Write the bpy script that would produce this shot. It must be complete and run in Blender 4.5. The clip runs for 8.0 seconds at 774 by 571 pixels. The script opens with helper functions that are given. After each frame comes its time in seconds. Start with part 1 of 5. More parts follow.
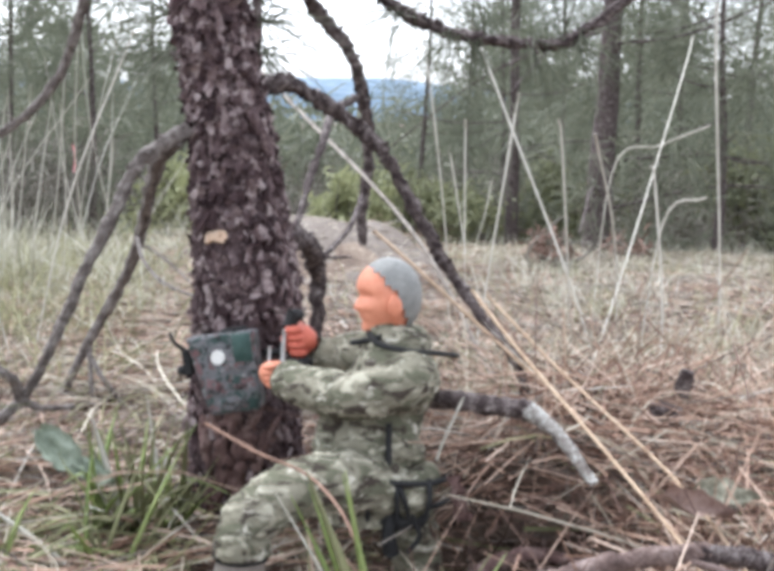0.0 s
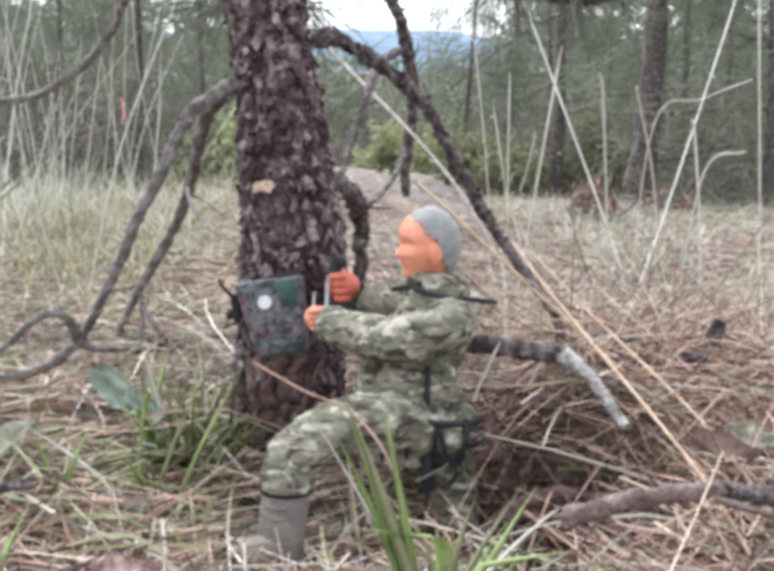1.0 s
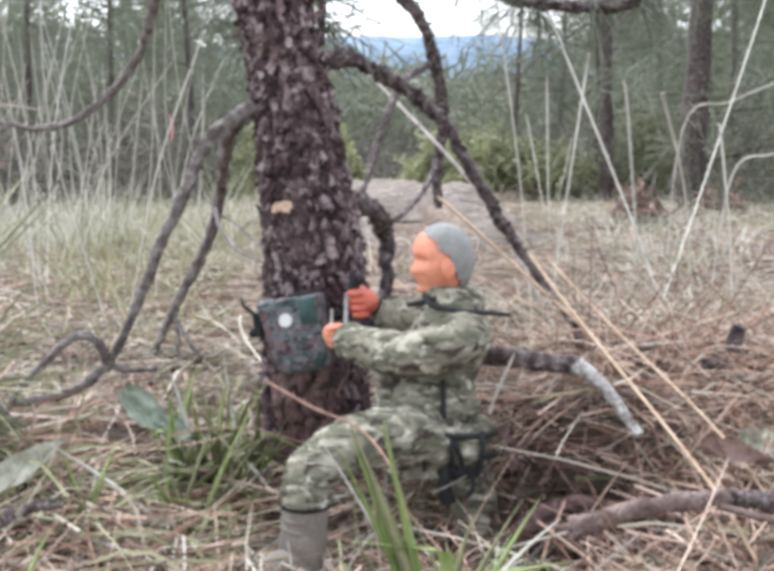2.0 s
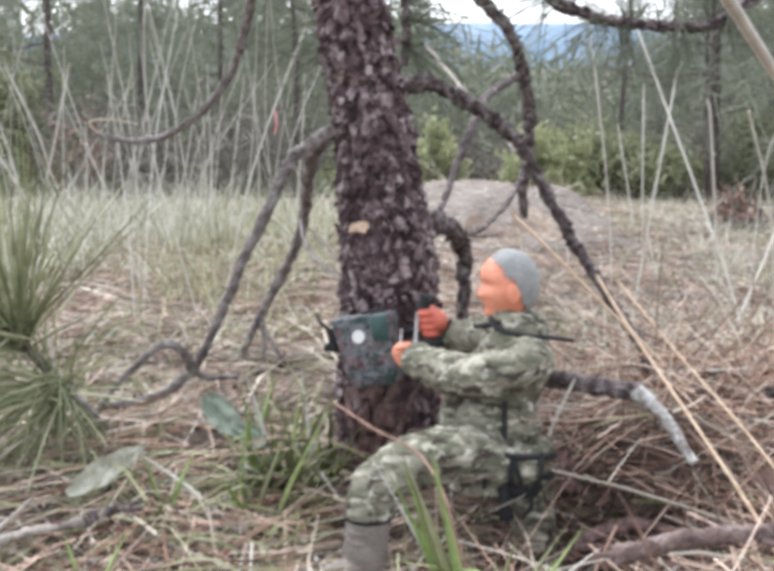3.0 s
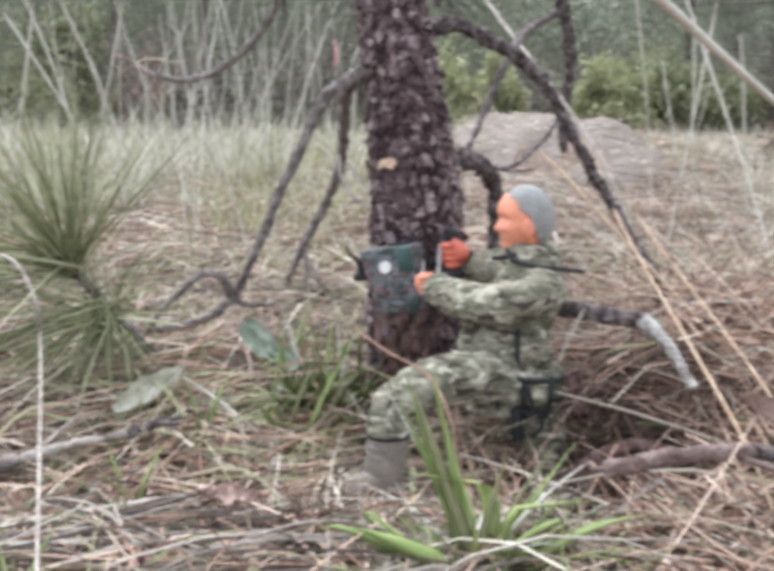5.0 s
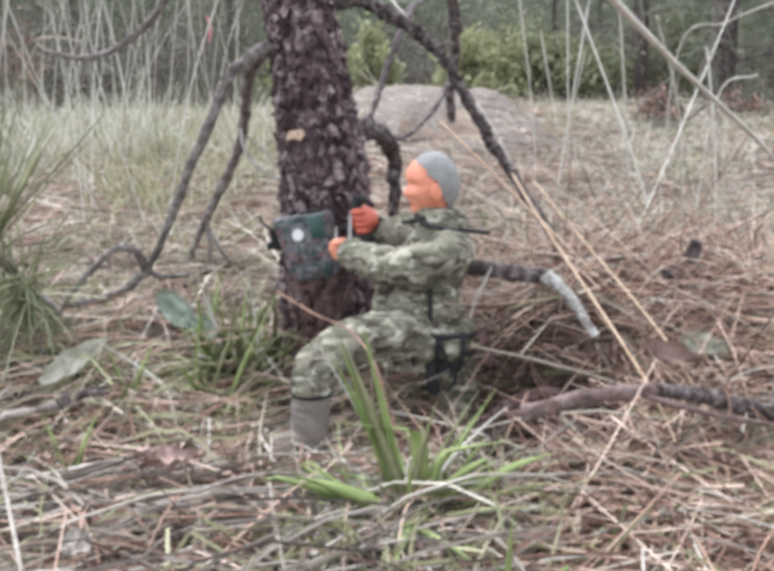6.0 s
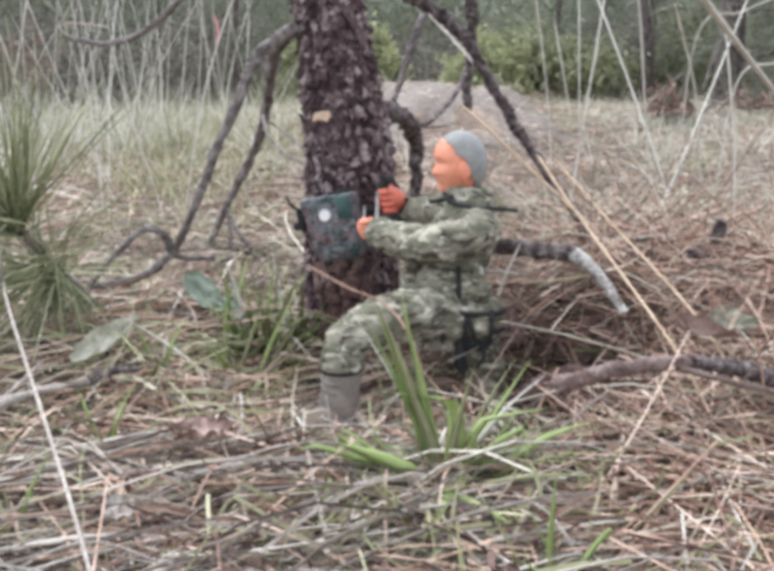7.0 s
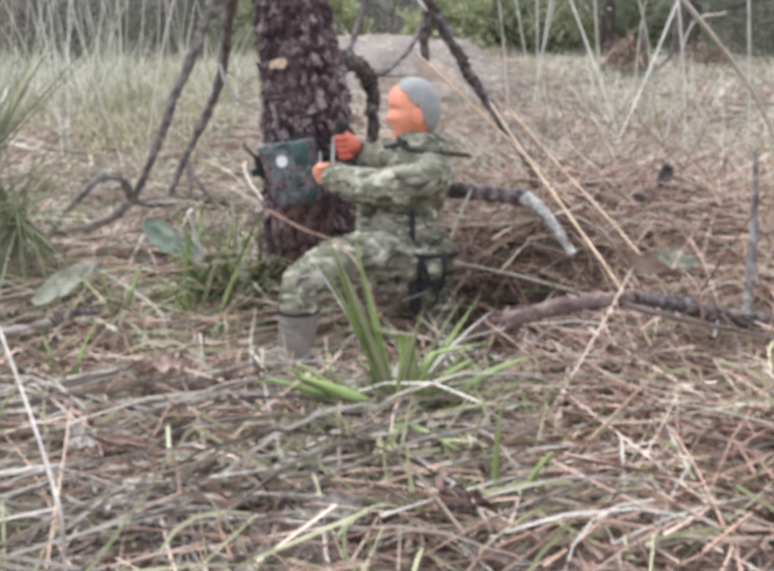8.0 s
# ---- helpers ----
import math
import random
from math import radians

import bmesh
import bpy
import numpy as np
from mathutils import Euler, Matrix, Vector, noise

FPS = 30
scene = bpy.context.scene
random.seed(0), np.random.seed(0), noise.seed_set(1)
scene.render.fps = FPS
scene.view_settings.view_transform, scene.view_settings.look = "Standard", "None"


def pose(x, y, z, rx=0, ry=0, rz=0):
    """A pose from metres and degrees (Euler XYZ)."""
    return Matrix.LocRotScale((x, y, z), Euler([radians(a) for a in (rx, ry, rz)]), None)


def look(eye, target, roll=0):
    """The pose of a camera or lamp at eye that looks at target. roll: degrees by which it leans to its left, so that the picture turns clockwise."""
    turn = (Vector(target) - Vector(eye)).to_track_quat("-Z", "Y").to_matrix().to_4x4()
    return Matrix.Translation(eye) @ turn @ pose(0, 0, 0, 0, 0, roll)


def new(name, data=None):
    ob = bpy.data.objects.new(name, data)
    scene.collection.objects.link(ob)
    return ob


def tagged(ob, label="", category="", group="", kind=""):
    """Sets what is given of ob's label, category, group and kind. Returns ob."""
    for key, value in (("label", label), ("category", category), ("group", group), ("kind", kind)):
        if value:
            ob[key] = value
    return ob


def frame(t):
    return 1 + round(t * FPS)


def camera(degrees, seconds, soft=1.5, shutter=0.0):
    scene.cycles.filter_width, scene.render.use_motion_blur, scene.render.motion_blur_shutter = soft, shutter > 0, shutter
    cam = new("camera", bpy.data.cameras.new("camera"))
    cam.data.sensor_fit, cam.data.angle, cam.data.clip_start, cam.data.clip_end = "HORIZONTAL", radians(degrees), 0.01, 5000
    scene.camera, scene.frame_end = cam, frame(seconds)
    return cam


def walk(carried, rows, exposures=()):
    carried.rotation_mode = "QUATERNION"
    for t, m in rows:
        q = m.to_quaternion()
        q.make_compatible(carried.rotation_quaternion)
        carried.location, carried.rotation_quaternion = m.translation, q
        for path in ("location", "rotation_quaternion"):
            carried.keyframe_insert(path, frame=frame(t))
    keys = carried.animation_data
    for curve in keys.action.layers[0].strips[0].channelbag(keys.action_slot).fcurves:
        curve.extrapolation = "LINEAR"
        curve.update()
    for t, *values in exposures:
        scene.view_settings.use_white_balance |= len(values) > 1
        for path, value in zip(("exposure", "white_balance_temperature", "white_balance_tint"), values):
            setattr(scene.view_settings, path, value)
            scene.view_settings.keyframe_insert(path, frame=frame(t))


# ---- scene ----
cam = camera(36, 8.0, soft=4.7, shutter=0.5)
PATH = [
    (0, (-0.0116, -0.5241, 0.2396), (0.0678, -0.0355, 0.1686), 1.56),
    (0.5, (-0.0137, -0.5371, 0.2391), (0.0596, -0.0498, 0.1543), 1.65),
    (1, (-0.0128, -0.5440, 0.2401), (0.0482, -0.0561, 0.1495), 1.65),
    (1.2, (-0.0118, -0.5465, 0.2415), (0.0443, -0.0581, 0.1501), 0.88),
    (2.3, (0.0167, -0.5576, 0.2526), (0.0420, -0.0658, 0.1655), -0.33),
    (2.5, (0.0224, -0.5601, 0.2616), (0.0374, -0.0687, 0.1703), -0.12),
    (3, (0.0207, -0.5744, 0.2659), (0.0138, -0.0833, 0.1727), 0.13),
    (3.5, (0.0348, -0.5888, 0.2641), (0.0176, -0.1010, 0.1555), 0.10),
    (4, (0.0472, -0.6060, 0.2665), (0.0068, -0.1220, 0.1477), -0.21),
    (4.5, (0.0432, -0.6026, 0.2677), (-0.0153, -0.1218, 0.1437), -0.60),
    (5, (0.0434, -0.6085, 0.2742), (0.0086, -0.1248, 0.1525), -0.25),
    (5.2, (0.0416, -0.6149, 0.2746), (0.0271, -0.1309, 0.1499), -0.59),
    (6.3, (0.0150, -0.6408, 0.2759), (0.0341, -0.1590, 0.1435), -0.66),
    (6.5, (0.0106, -0.6422, 0.2678), (0.0260, -0.1595, 0.1382), -0.11),
    (7, (0.0094, -0.6416, 0.2625), (0.0264, -0.1590, 0.1329), -0.83),
    (7.5, (0.0115, -0.6553, 0.2594), (0.0345, -0.1737, 0.1271), -1.12),
    (8, (0.0131, -0.6598, 0.2593), (0.0445, -0.1829, 0.1126), -0.69),
]
walk(cam, [(t, look(eye, target, roll)) for t, eye, target, roll in PATH],
     [(0, 1.48, 6000, 10), (5, 1.47, 6000, 10), (6.5, 1.41, 6000, 10), (8, 1.4, 6000, 10)])

# ---- world and light: bright overcast day ----
world = bpy.data.worlds.new("overcast_sky")
scene.world = world
world.use_nodes = True
wn, wl = world.node_tree.nodes, world.node_tree.links
wn.clear()
sky = wn.new("ShaderNodeTexSky")
sky.sky_type = "NISHITA"
sky.sun_disc = False
sky.sun_elevation, sky.sun_rotation = radians(58), radians(329)
sky.air_density, sky.dust_density = 1.0, 3.0
grey = wn.new("ShaderNodeHueSaturation")
grey.inputs["Saturation"].default_value = 0.12
bg = wn.new("ShaderNodeBackground")
bg.inputs["Strength"].default_value = 0.2
wo = wn.new("ShaderNodeOutputWorld")
wl.new(sky.outputs[0], grey.inputs["Color"])
wl.new(grey.outputs[0], bg.inputs["Color"])
wl.new(bg.outputs[0], wo.inputs["Surface"])

sun_data = bpy.data.lights.new("sun", "SUN")
sun_data.energy, sun_data.angle, sun_data.color = 0.6, radians(30), (1.0, 0.985, 0.96)
sun = new("sun", sun_data)
sun.matrix_world = look((-0.6, 1.0, 1.87), (0, 0, 0))


# ---- materials ----
def material(name, stops, scale=30.0, detail=4.0, rough=0.85, bump=0.3, bump_scale=None, island=0.0, objrand=0.0,
             coat=0.0, stretch=(1, 1, 1), spec=0.25, distance=0.001, translucent=0.0):
    """Noise-driven colour over two scales, with bump. stops: (position, (r, g, b)). island, objrand: brightness variation by piece."""
    m = bpy.data.materials.new(name)
    m.use_nodes = True
    n, l = m.node_tree.nodes, m.node_tree.links
    b = n["Principled BSDF"]
    tc = n.new("ShaderNodeTexCoord")
    mp = n.new("ShaderNodeMapping")
    mp.inputs["Scale"].default_value = stretch
    l.new(tc.outputs["Object"], mp.inputs["Vector"])
    t1 = n.new("ShaderNodeTexNoise")
    t1.inputs["Scale"].default_value, t1.inputs["Detail"].default_value = scale, detail
    l.new(mp.outputs[0], t1.inputs["Vector"])
    t2 = n.new("ShaderNodeTexNoise")
    t2.inputs["Scale"].default_value, t2.inputs["Detail"].default_value = scale * 6.3, 3.0
    l.new(mp.outputs[0], t2.inputs["Vector"])
    mix = n.new("ShaderNodeMath")
    mix.operation = "MULTIPLY_ADD"
    mix.inputs[1].default_value = 0.45
    l.new(t2.outputs["Fac"], mix.inputs[0])
    sc = n.new("ShaderNodeMath")
    sc.operation = "MULTIPLY"
    sc.inputs[1].default_value = 0.55
    l.new(t1.outputs["Fac"], sc.inputs[0])
    l.new(sc.outputs[0], mix.inputs[2])
    fac = mix.outputs[0]
    if island or objrand:
        if island:
            g = n.new("ShaderNodeNewGeometry")
            rnd, amount = g.outputs["Random Per Island"], island
        else:
            g = n.new("ShaderNodeObjectInfo")
            rnd, amount = g.outputs["Random"], objrand
        ad = n.new("ShaderNodeMath")
        ad.operation = "MULTIPLY_ADD"
        ad.inputs[1].default_value = amount
        l.new(rnd, ad.inputs[0])
        l.new(fac, ad.inputs[2])
        su = n.new("ShaderNodeMath")
        su.operation = "SUBTRACT"
        su.inputs[1].default_value = amount / 2
        l.new(ad.outputs[0], su.inputs[0])
        fac = su.outputs[0]
    ramp = n.new("ShaderNodeValToRGB")
    e = ramp.color_ramp.elements
    while len(e) < len(stops):
        e.new(0.5)
    for el, (p, c) in zip(e, stops):
        el.position, el.color = p, (*c, 1)
    l.new(fac, ramp.inputs["Fac"])
    l.new(ramp.outputs["Color"], b.inputs["Base Color"])
    b.inputs["Roughness"].default_value = rough
    b.inputs["Specular IOR Level"].default_value = spec
    b.inputs["Coat Weight"].default_value = coat
    if bump:
        bp = n.new("ShaderNodeBump")
        bp.inputs["Strength"].default_value, bp.inputs["Distance"].default_value = bump, distance
        src = t2
        if bump_scale:
            src = n.new("ShaderNodeTexNoise")
            src.inputs["Scale"].default_value, src.inputs["Detail"].default_value = bump_scale, 5.0
            l.new(mp.outputs[0], src.inputs["Vector"])
        l.new(src.outputs["Fac"], bp.inputs["Height"])
        l.new(bp.outputs[0], b.inputs["Normal"])
    if translucent:
        tr = n.new("ShaderNodeBsdfTranslucent")
        l.new(ramp.outputs["Color"], tr.inputs["Color"])
        mx = n.new("ShaderNodeMixShader")
        mx.inputs["Fac"].default_value = translucent
        l.new(b.outputs[0], mx.inputs[1])
        l.new(tr.outputs[0], mx.inputs[2])
        l.new(mx.outputs[0], n["Material Output"].inputs["Surface"])
    return m


SOIL = material("soil_litter", [(0.3, (0.05, 0.034, 0.027)), (0.48, (0.13, 0.094, 0.073)), (0.7, (0.3, 0.245, 0.195))], 22, 6, 0.95, 0.8, 180, distance=0.004)
BARK = material("pine_bark", [(0.3, (0.02, 0.012, 0.014)), (0.45, (0.075, 0.05, 0.053)), (0.58, (0.165, 0.122, 0.125)), (0.74, (0.36, 0.3, 0.3))], 110, 6, 0.9, 0.9, 320, stretch=(1, 1, 0.7), distance=0.002)
FLAKE_STOPS = [(0.24, (0.022, 0.012, 0.014)), (0.45, (0.085, 0.054, 0.057)), (0.6, (0.185, 0.135, 0.136)), (0.78, (0.42, 0.355, 0.35))]
FLAKE = material("bark_flake", FLAKE_STOPS, 330, 6, 0.9, 0.9, 600, objrand=0.45, distance=0.0015)
FLAKEREST = material("bark_scales", FLAKE_STOPS, 330, 6, 0.9, 0.9, 600, island=0.45, distance=0.0015)
REDBARK = material("bare_red_bark", [(0.3, (0.05, 0.028, 0.027)), (0.5, (0.15, 0.092, 0.085)), (0.75, (0.34, 0.255, 0.235))], 110, 6, 0.9, 0.9, 320, stretch=(1, 1, 0.6), distance=0.002)
BRANCH = material("branch_bark", [(0.33, (0.05, 0.04, 0.038)), (0.48, (0.145, 0.123, 0.115)), (0.6, (0.29, 0.265, 0.25)), (0.72, (0.46, 0.43, 0.41))], 190, 6, 0.9, 0.8, 500, distance=0.0015)
DARKBRANCH = material("dark_branch_bark", [(0.34, (0.016, 0.011, 0.012)), (0.48, (0.062, 0.046, 0.045)), (0.57, (0.17, 0.14, 0.135)), (0.68, (0.4, 0.37, 0.355))], 210, 6, 0.9, 0.9, 450, distance=0.002)
GREYWOOD = material("weathered_wood", [(0.3, (0.12, 0.1, 0.088)), (0.5, (0.29, 0.255, 0.225)), (0.7, (0.5, 0.455, 0.415))], 90, 5, 0.85, 0.5, 300, stretch=(1, 1, 0.4))
LICHEN = material("lichen_wood", [(0.38, (0.1, 0.075, 0.068)), (0.5, (0.29, 0.265, 0.245)), (0.62, (0.56, 0.57, 0.54))], 210, 5, 0.9, 0.6, 400)
FRESHWOOD = material("fresh_wood", [(0.3, (0.4, 0.25, 0.16)), (0.55, (0.7, 0.53, 0.4)), (0.8, (0.86, 0.74, 0.62))], 200, 4, 0.7, 0.3)
STRAW = material("dry_straw", [(0.2, (0.2, 0.16, 0.117)), (0.5, (0.41, 0.355, 0.275)), (0.8, (0.6, 0.55, 0.455))], 30, 4, 0.75, 0.0, island=0.75)
TANSTALK = material("tan_stalk", [(0.3, (0.3, 0.2, 0.13)), (0.5, (0.45, 0.33, 0.23)), (0.72, (0.58, 0.46, 0.35))], 70, 4, 0.7, 0.2, 300, objrand=0.4)
STALK = material("dry_stalk", [(0.25, (0.36, 0.34, 0.285)), (0.5, (0.53, 0.505, 0.445)), (0.75, (0.66, 0.64, 0.58))], 60, 4, 0.75, 0.2, 300, objrand=0.3)
NEEDLE = material("brown_pine_needle", [(0.12, (0.1, 0.053, 0.04)), (0.42, (0.3, 0.183, 0.134)), (0.65, (0.46, 0.313, 0.238)), (0.92, (0.6, 0.47, 0.385))], 30, 4, 0.65, 0.0, island=0.95)
PALEGRASS = material("pale_grass", [(0.15, (0.19, 0.18, 0.13)), (0.5, (0.43, 0.42, 0.325)), (0.85, (0.72, 0.7, 0.61))], 30, 4, 0.75, 0.0, island=0.95, translucent=0.2)
LOGBARK = material("log_bark", [(0.3, (0.055, 0.036, 0.033)), (0.5, (0.16, 0.112, 0.1)), (0.72, (0.34, 0.275, 0.255))], 140, 6, 0.9, 0.9, 400, distance=0.002)
DARKBIT = material("rotted_and_shade_bits", [(0.2, (0.04, 0.024, 0.019)), (0.5, (0.125, 0.08, 0.064)), (0.85, (0.25, 0.165, 0.135))], 30, 4, 0.85, 0.0, island=0.8)
GREYNEEDLE = material("grey_needle", [(0.15, (0.07, 0.054, 0.046)), (0.5, (0.235, 0.2, 0.172)), (0.85, (0.49, 0.45, 0.4))], 30, 4, 0.8, 0.0, island=0.85)
GRASS = material("green_grass", [(0.15, (0.21, 0.27, 0.09)), (0.5, (0.36, 0.45, 0.17)), (0.8, (0.54, 0.58, 0.3))], 45, 4, 0.45, 0.15, 300, objrand=0.4, spec=0.4, translucent=0.4)
OLIVEGRASS = material("olive_grass", [(0.15, (0.13, 0.135, 0.07)), (0.5, (0.28, 0.28, 0.15)), (0.8, (0.5, 0.48, 0.31))], 25, 4, 0.6, 0.0, island=0.7, translucent=0.2)
# needle green lightened and greyed so the colour carries the haze
PINE = material("pine_needles", [(0.15, (0.075, 0.085, 0.058)), (0.5, (0.145, 0.158, 0.112)), (0.85, (0.25, 0.262, 0.195))], 3, 3, 0.6, 0.0, island=0.45, translucent=0.35)
TUFTNEEDLE = material("seedling_needles", [(0.15, (0.17, 0.185, 0.1)), (0.5, (0.34, 0.355, 0.2)), (0.85, (0.58, 0.575, 0.4))], 30, 3, 0.5, 0.0, island=0.8, translucent=0.35)
SHRUB = material("shrub_leaves", [(0.15, (0.19, 0.2, 0.1)), (0.5, (0.3, 0.315, 0.17)), (0.85, (0.42, 0.435, 0.26))], 6, 3, 0.6, 0.0, island=0.35, translucent=0.3)
DUSKLEAF = material("dark_olive_foliage", [(0.15, (0.105, 0.112, 0.063)), (0.5, (0.2, 0.212, 0.12)), (0.85, (0.31, 0.32, 0.195))], 6, 3, 0.6, 0.0, island=0.4, translucent=0.3)
CLAY = material("pale_earth", [(0.3, (0.11, 0.088, 0.075)), (0.5, (0.19, 0.16, 0.14)), (0.72, (0.29, 0.255, 0.225))], 26, 6, 0.95, 0.8, 150, distance=0.004)
BRUSH = material("bare_brush", [(0.15, (0.07, 0.062, 0.052)), (0.5, (0.16, 0.148, 0.125)), (0.85, (0.3, 0.28, 0.24))], 6, 3, 0.9, 0.0, island=0.7)
LEAFGREEN = material("broad_leaf", [(0.3, (0.22, 0.26, 0.2)), (0.55, (0.36, 0.41, 0.33)), (0.8, (0.54, 0.58, 0.5))], 110, 5, 0.6, 0.5, translucent=0.25)
LEAFDEAD = material("dead_leaf", [(0.3, (0.2, 0.19, 0.145)), (0.5, (0.37, 0.36, 0.285)), (0.75, (0.54, 0.53, 0.44))], 110, 5, 0.85, 0.6, objrand=0.2)
LEAFRED = material("brown_leaf", [(0.35, (0.08, 0.045, 0.04)), (0.5, (0.19, 0.115, 0.1)), (0.65, (0.36, 0.26, 0.225))], 110, 5, 0.8, 0.6, objrand=0.5)
PALELEAF = material("pale_pink_leaf", [(0.3, (0.24, 0.18, 0.155)), (0.5, (0.42, 0.33, 0.295)), (0.75, (0.6, 0.52, 0.47))], 130, 5, 0.85, 0.7)
# blue of the hills imitates distance haze in the base colour
HILL = material("haze_tinted_hill", [(0.35, (0.1, 0.145, 0.195)), (0.5, (0.15, 0.205, 0.27)), (0.65, (0.21, 0.265, 0.325))], 0.012, 6, 1.0, 0.0)
REDBRUSH = material("red_brush", [(0.2, (0.13, 0.075, 0.06)), (0.5, (0.23, 0.145, 0.115)), (0.8, (0.33, 0.235, 0.19))], 20, 3, 0.8, 0.0, island=0.6)
TAPE = material("pink_tape", [(0.3, (0.75, 0.24, 0.27)), (0.7, (0.88, 0.4, 0.42))], 40, 2, 0.5, 0.1)
SKIN = material("orange_plastic", [(0.3, (0.6, 0.2, 0.115)), (0.6, (0.72, 0.3, 0.19))], 60, 3, 0.45, 0.08, 200, spec=0.4)
HAND = material("red_plastic", [(0.3, (0.47, 0.1, 0.07)), (0.6, (0.62, 0.17, 0.11))], 90, 3, 0.5, 0.1, 200, spec=0.35)
HAIR = material("grey_flock", [(0.3, (0.16, 0.16, 0.155)), (0.55, (0.25, 0.25, 0.24)), (0.75, (0.37, 0.37, 0.355))], 150, 5, 0.6, 0.5, 900, spec=0.5)
BOOT = material("grey_boot", [(0.3, (0.155, 0.135, 0.118)), (0.55, (0.245, 0.218, 0.192)), (0.8, (0.34, 0.306, 0.273))], 120, 4, 0.8, 0.4, 400)
WEB = material("black_webbing", [(0.3, (0.012, 0.012, 0.013)), (0.7, (0.035, 0.035, 0.036))], 200, 3, 0.7, 0.4, 900)
SILVER = material("worn_metal", [(0.3, (0.4, 0.4, 0.4)), (0.7, (0.65, 0.65, 0.64))], 80, 3, 0.4, 0.1)
WHITE = material("white_badge", [(0.3, (0.6, 0.6, 0.58)), (0.7, (0.82, 0.82, 0.8))], 200, 3, 0.6, 0.1)


def camo_material(name, colours, scale, rough):
    """Blotched camouflage: layered thresholded noises over a base colour."""
    m = bpy.data.materials.new(name)
    m.use_nodes = True
    n, l = m.node_tree.nodes, m.node_tree.links
    b = n["Principled BSDF"]
    tc = n.new("ShaderNodeTexCoord")
    last = None
    for k, (colour, cut, sx) in enumerate(colours):
        if k == 0:
            last = n.new("ShaderNodeRGB")
            last.outputs[0].default_value = (*colour, 1)
            last = last.outputs[0]
            continue
        mp = n.new("ShaderNodeMapping")
        mp.inputs["Location"].default_value = (k * 3.1, k * 1.7, k * 2.3)
        mp.inputs["Scale"].default_value = (sx, 1.0, 1.5)
        l.new(tc.outputs["Object"], mp.inputs["Vector"])
        t = n.new("ShaderNodeTexNoise")
        t.inputs["Scale"].default_value, t.inputs["Detail"].default_value = scale * (1 + 0.23 * k), 2.5
        t.inputs["Distortion"].default_value = 0.6
        l.new(mp.outputs[0], t.inputs["Vector"])
        r = n.new("ShaderNodeValToRGB")
        r.color_ramp.elements[0].position, r.color_ramp.elements[1].position = cut - 0.03, cut + 0.06
        l.new(t.outputs["Fac"], r.inputs["Fac"])
        mx = n.new("ShaderNodeMix")
        mx.data_type = "RGBA"
        l.new(r.outputs["Color"], mx.inputs["Factor"])
        l.new(last, mx.inputs["A"])
        mx.inputs["B"].default_value = (*colour, 1)
        last = mx.outputs["Result"]
    l.new(last, b.inputs["Base Color"])
    b.inputs["Roughness"].default_value = rough
    b.inputs["Specular IOR Level"].default_value = 0.2
    t = n.new("ShaderNodeTexNoise")
    t.inputs["Scale"].default_value, t.inputs["Detail"].default_value = 110, 4
    l.new(tc.outputs["Object"], t.inputs["Vector"])
    bp = n.new("ShaderNodeBump")
    bp.inputs["Strength"].default_value, bp.inputs["Distance"].default_value = 0.7, 0.005
    l.new(t.outputs["Fac"], bp.inputs["Height"])
    l.new(bp.outputs[0], b.inputs["Normal"])
    return m


CAMO = camo_material("camo_cloth", [((0.232, 0.217, 0.165), 0, 1), ((0.125, 0.124, 0.087), 0.49, 0.7), ((0.41, 0.388, 0.31), 0.57, 0.65), ((0.06, 0.048, 0.039), 0.58, 0.6), ((0.52, 0.495, 0.42), 0.65, 0.7)], 96, 0.95)
BOXCAMO = camo_material("camo_plastic", [((0.14, 0.14, 0.148), 0, 1), ((0.035, 0.062, 0.056), 0.53, 1.2), ((0.15, 0.085, 0.088), 0.57, 1.4), ((0.24, 0.235, 0.24), 0.62, 1.5), ((0.02, 0.02, 0.021), 0.6, 1.3)], 110, 0.55)
GREENSTRIP = material("dark_green_plastic", [(0.3, (0.02, 0.045, 0.04)), (0.55, (0.045, 0.085, 0.075)), (0.8, (0.09, 0.13, 0.12))], 150, 4, 0.5, 0.3, 400)


# ---- helpers for meshes ----
def part(name, bm, mat, parent=None, label="", smooth=True):
    me = bpy.data.meshes.new(name)
    bm.to_mesh(me)
    bm.free()
    for mm in (mat if isinstance(mat, (list, tuple)) else [mat]):
        me.materials.append(mm)
    if smooth:
        me.polygons.foreach_set("use_smooth", [True] * len(me.polygons))
    ob = new(name, me)
    if parent is not None:
        ob.parent = parent
    if label:
        ob["label"] = label
    return ob


def array_mesh(name, verts, faces, mat, smooth=False):
    """A mesh from vertex and quad (or triangle) arrays."""
    me = bpy.data.meshes.new(name)
    k = faces.shape[1]
    me.vertices.add(len(verts))
    me.vertices.foreach_set("co", np.asarray(verts, np.float32).ravel())
    me.loops.add(faces.size)
    me.loops.foreach_set("vertex_index", faces.astype(np.int32).ravel())
    me.polygons.add(len(faces))
    me.polygons.foreach_set("loop_start", np.arange(0, faces.size, k, dtype=np.int32))
    me.update(calc_edges=True)
    me.validate()
    me.polygons.foreach_set("use_smooth", [smooth] * len(me.polygons))
    me.materials.append(mat)
    return me


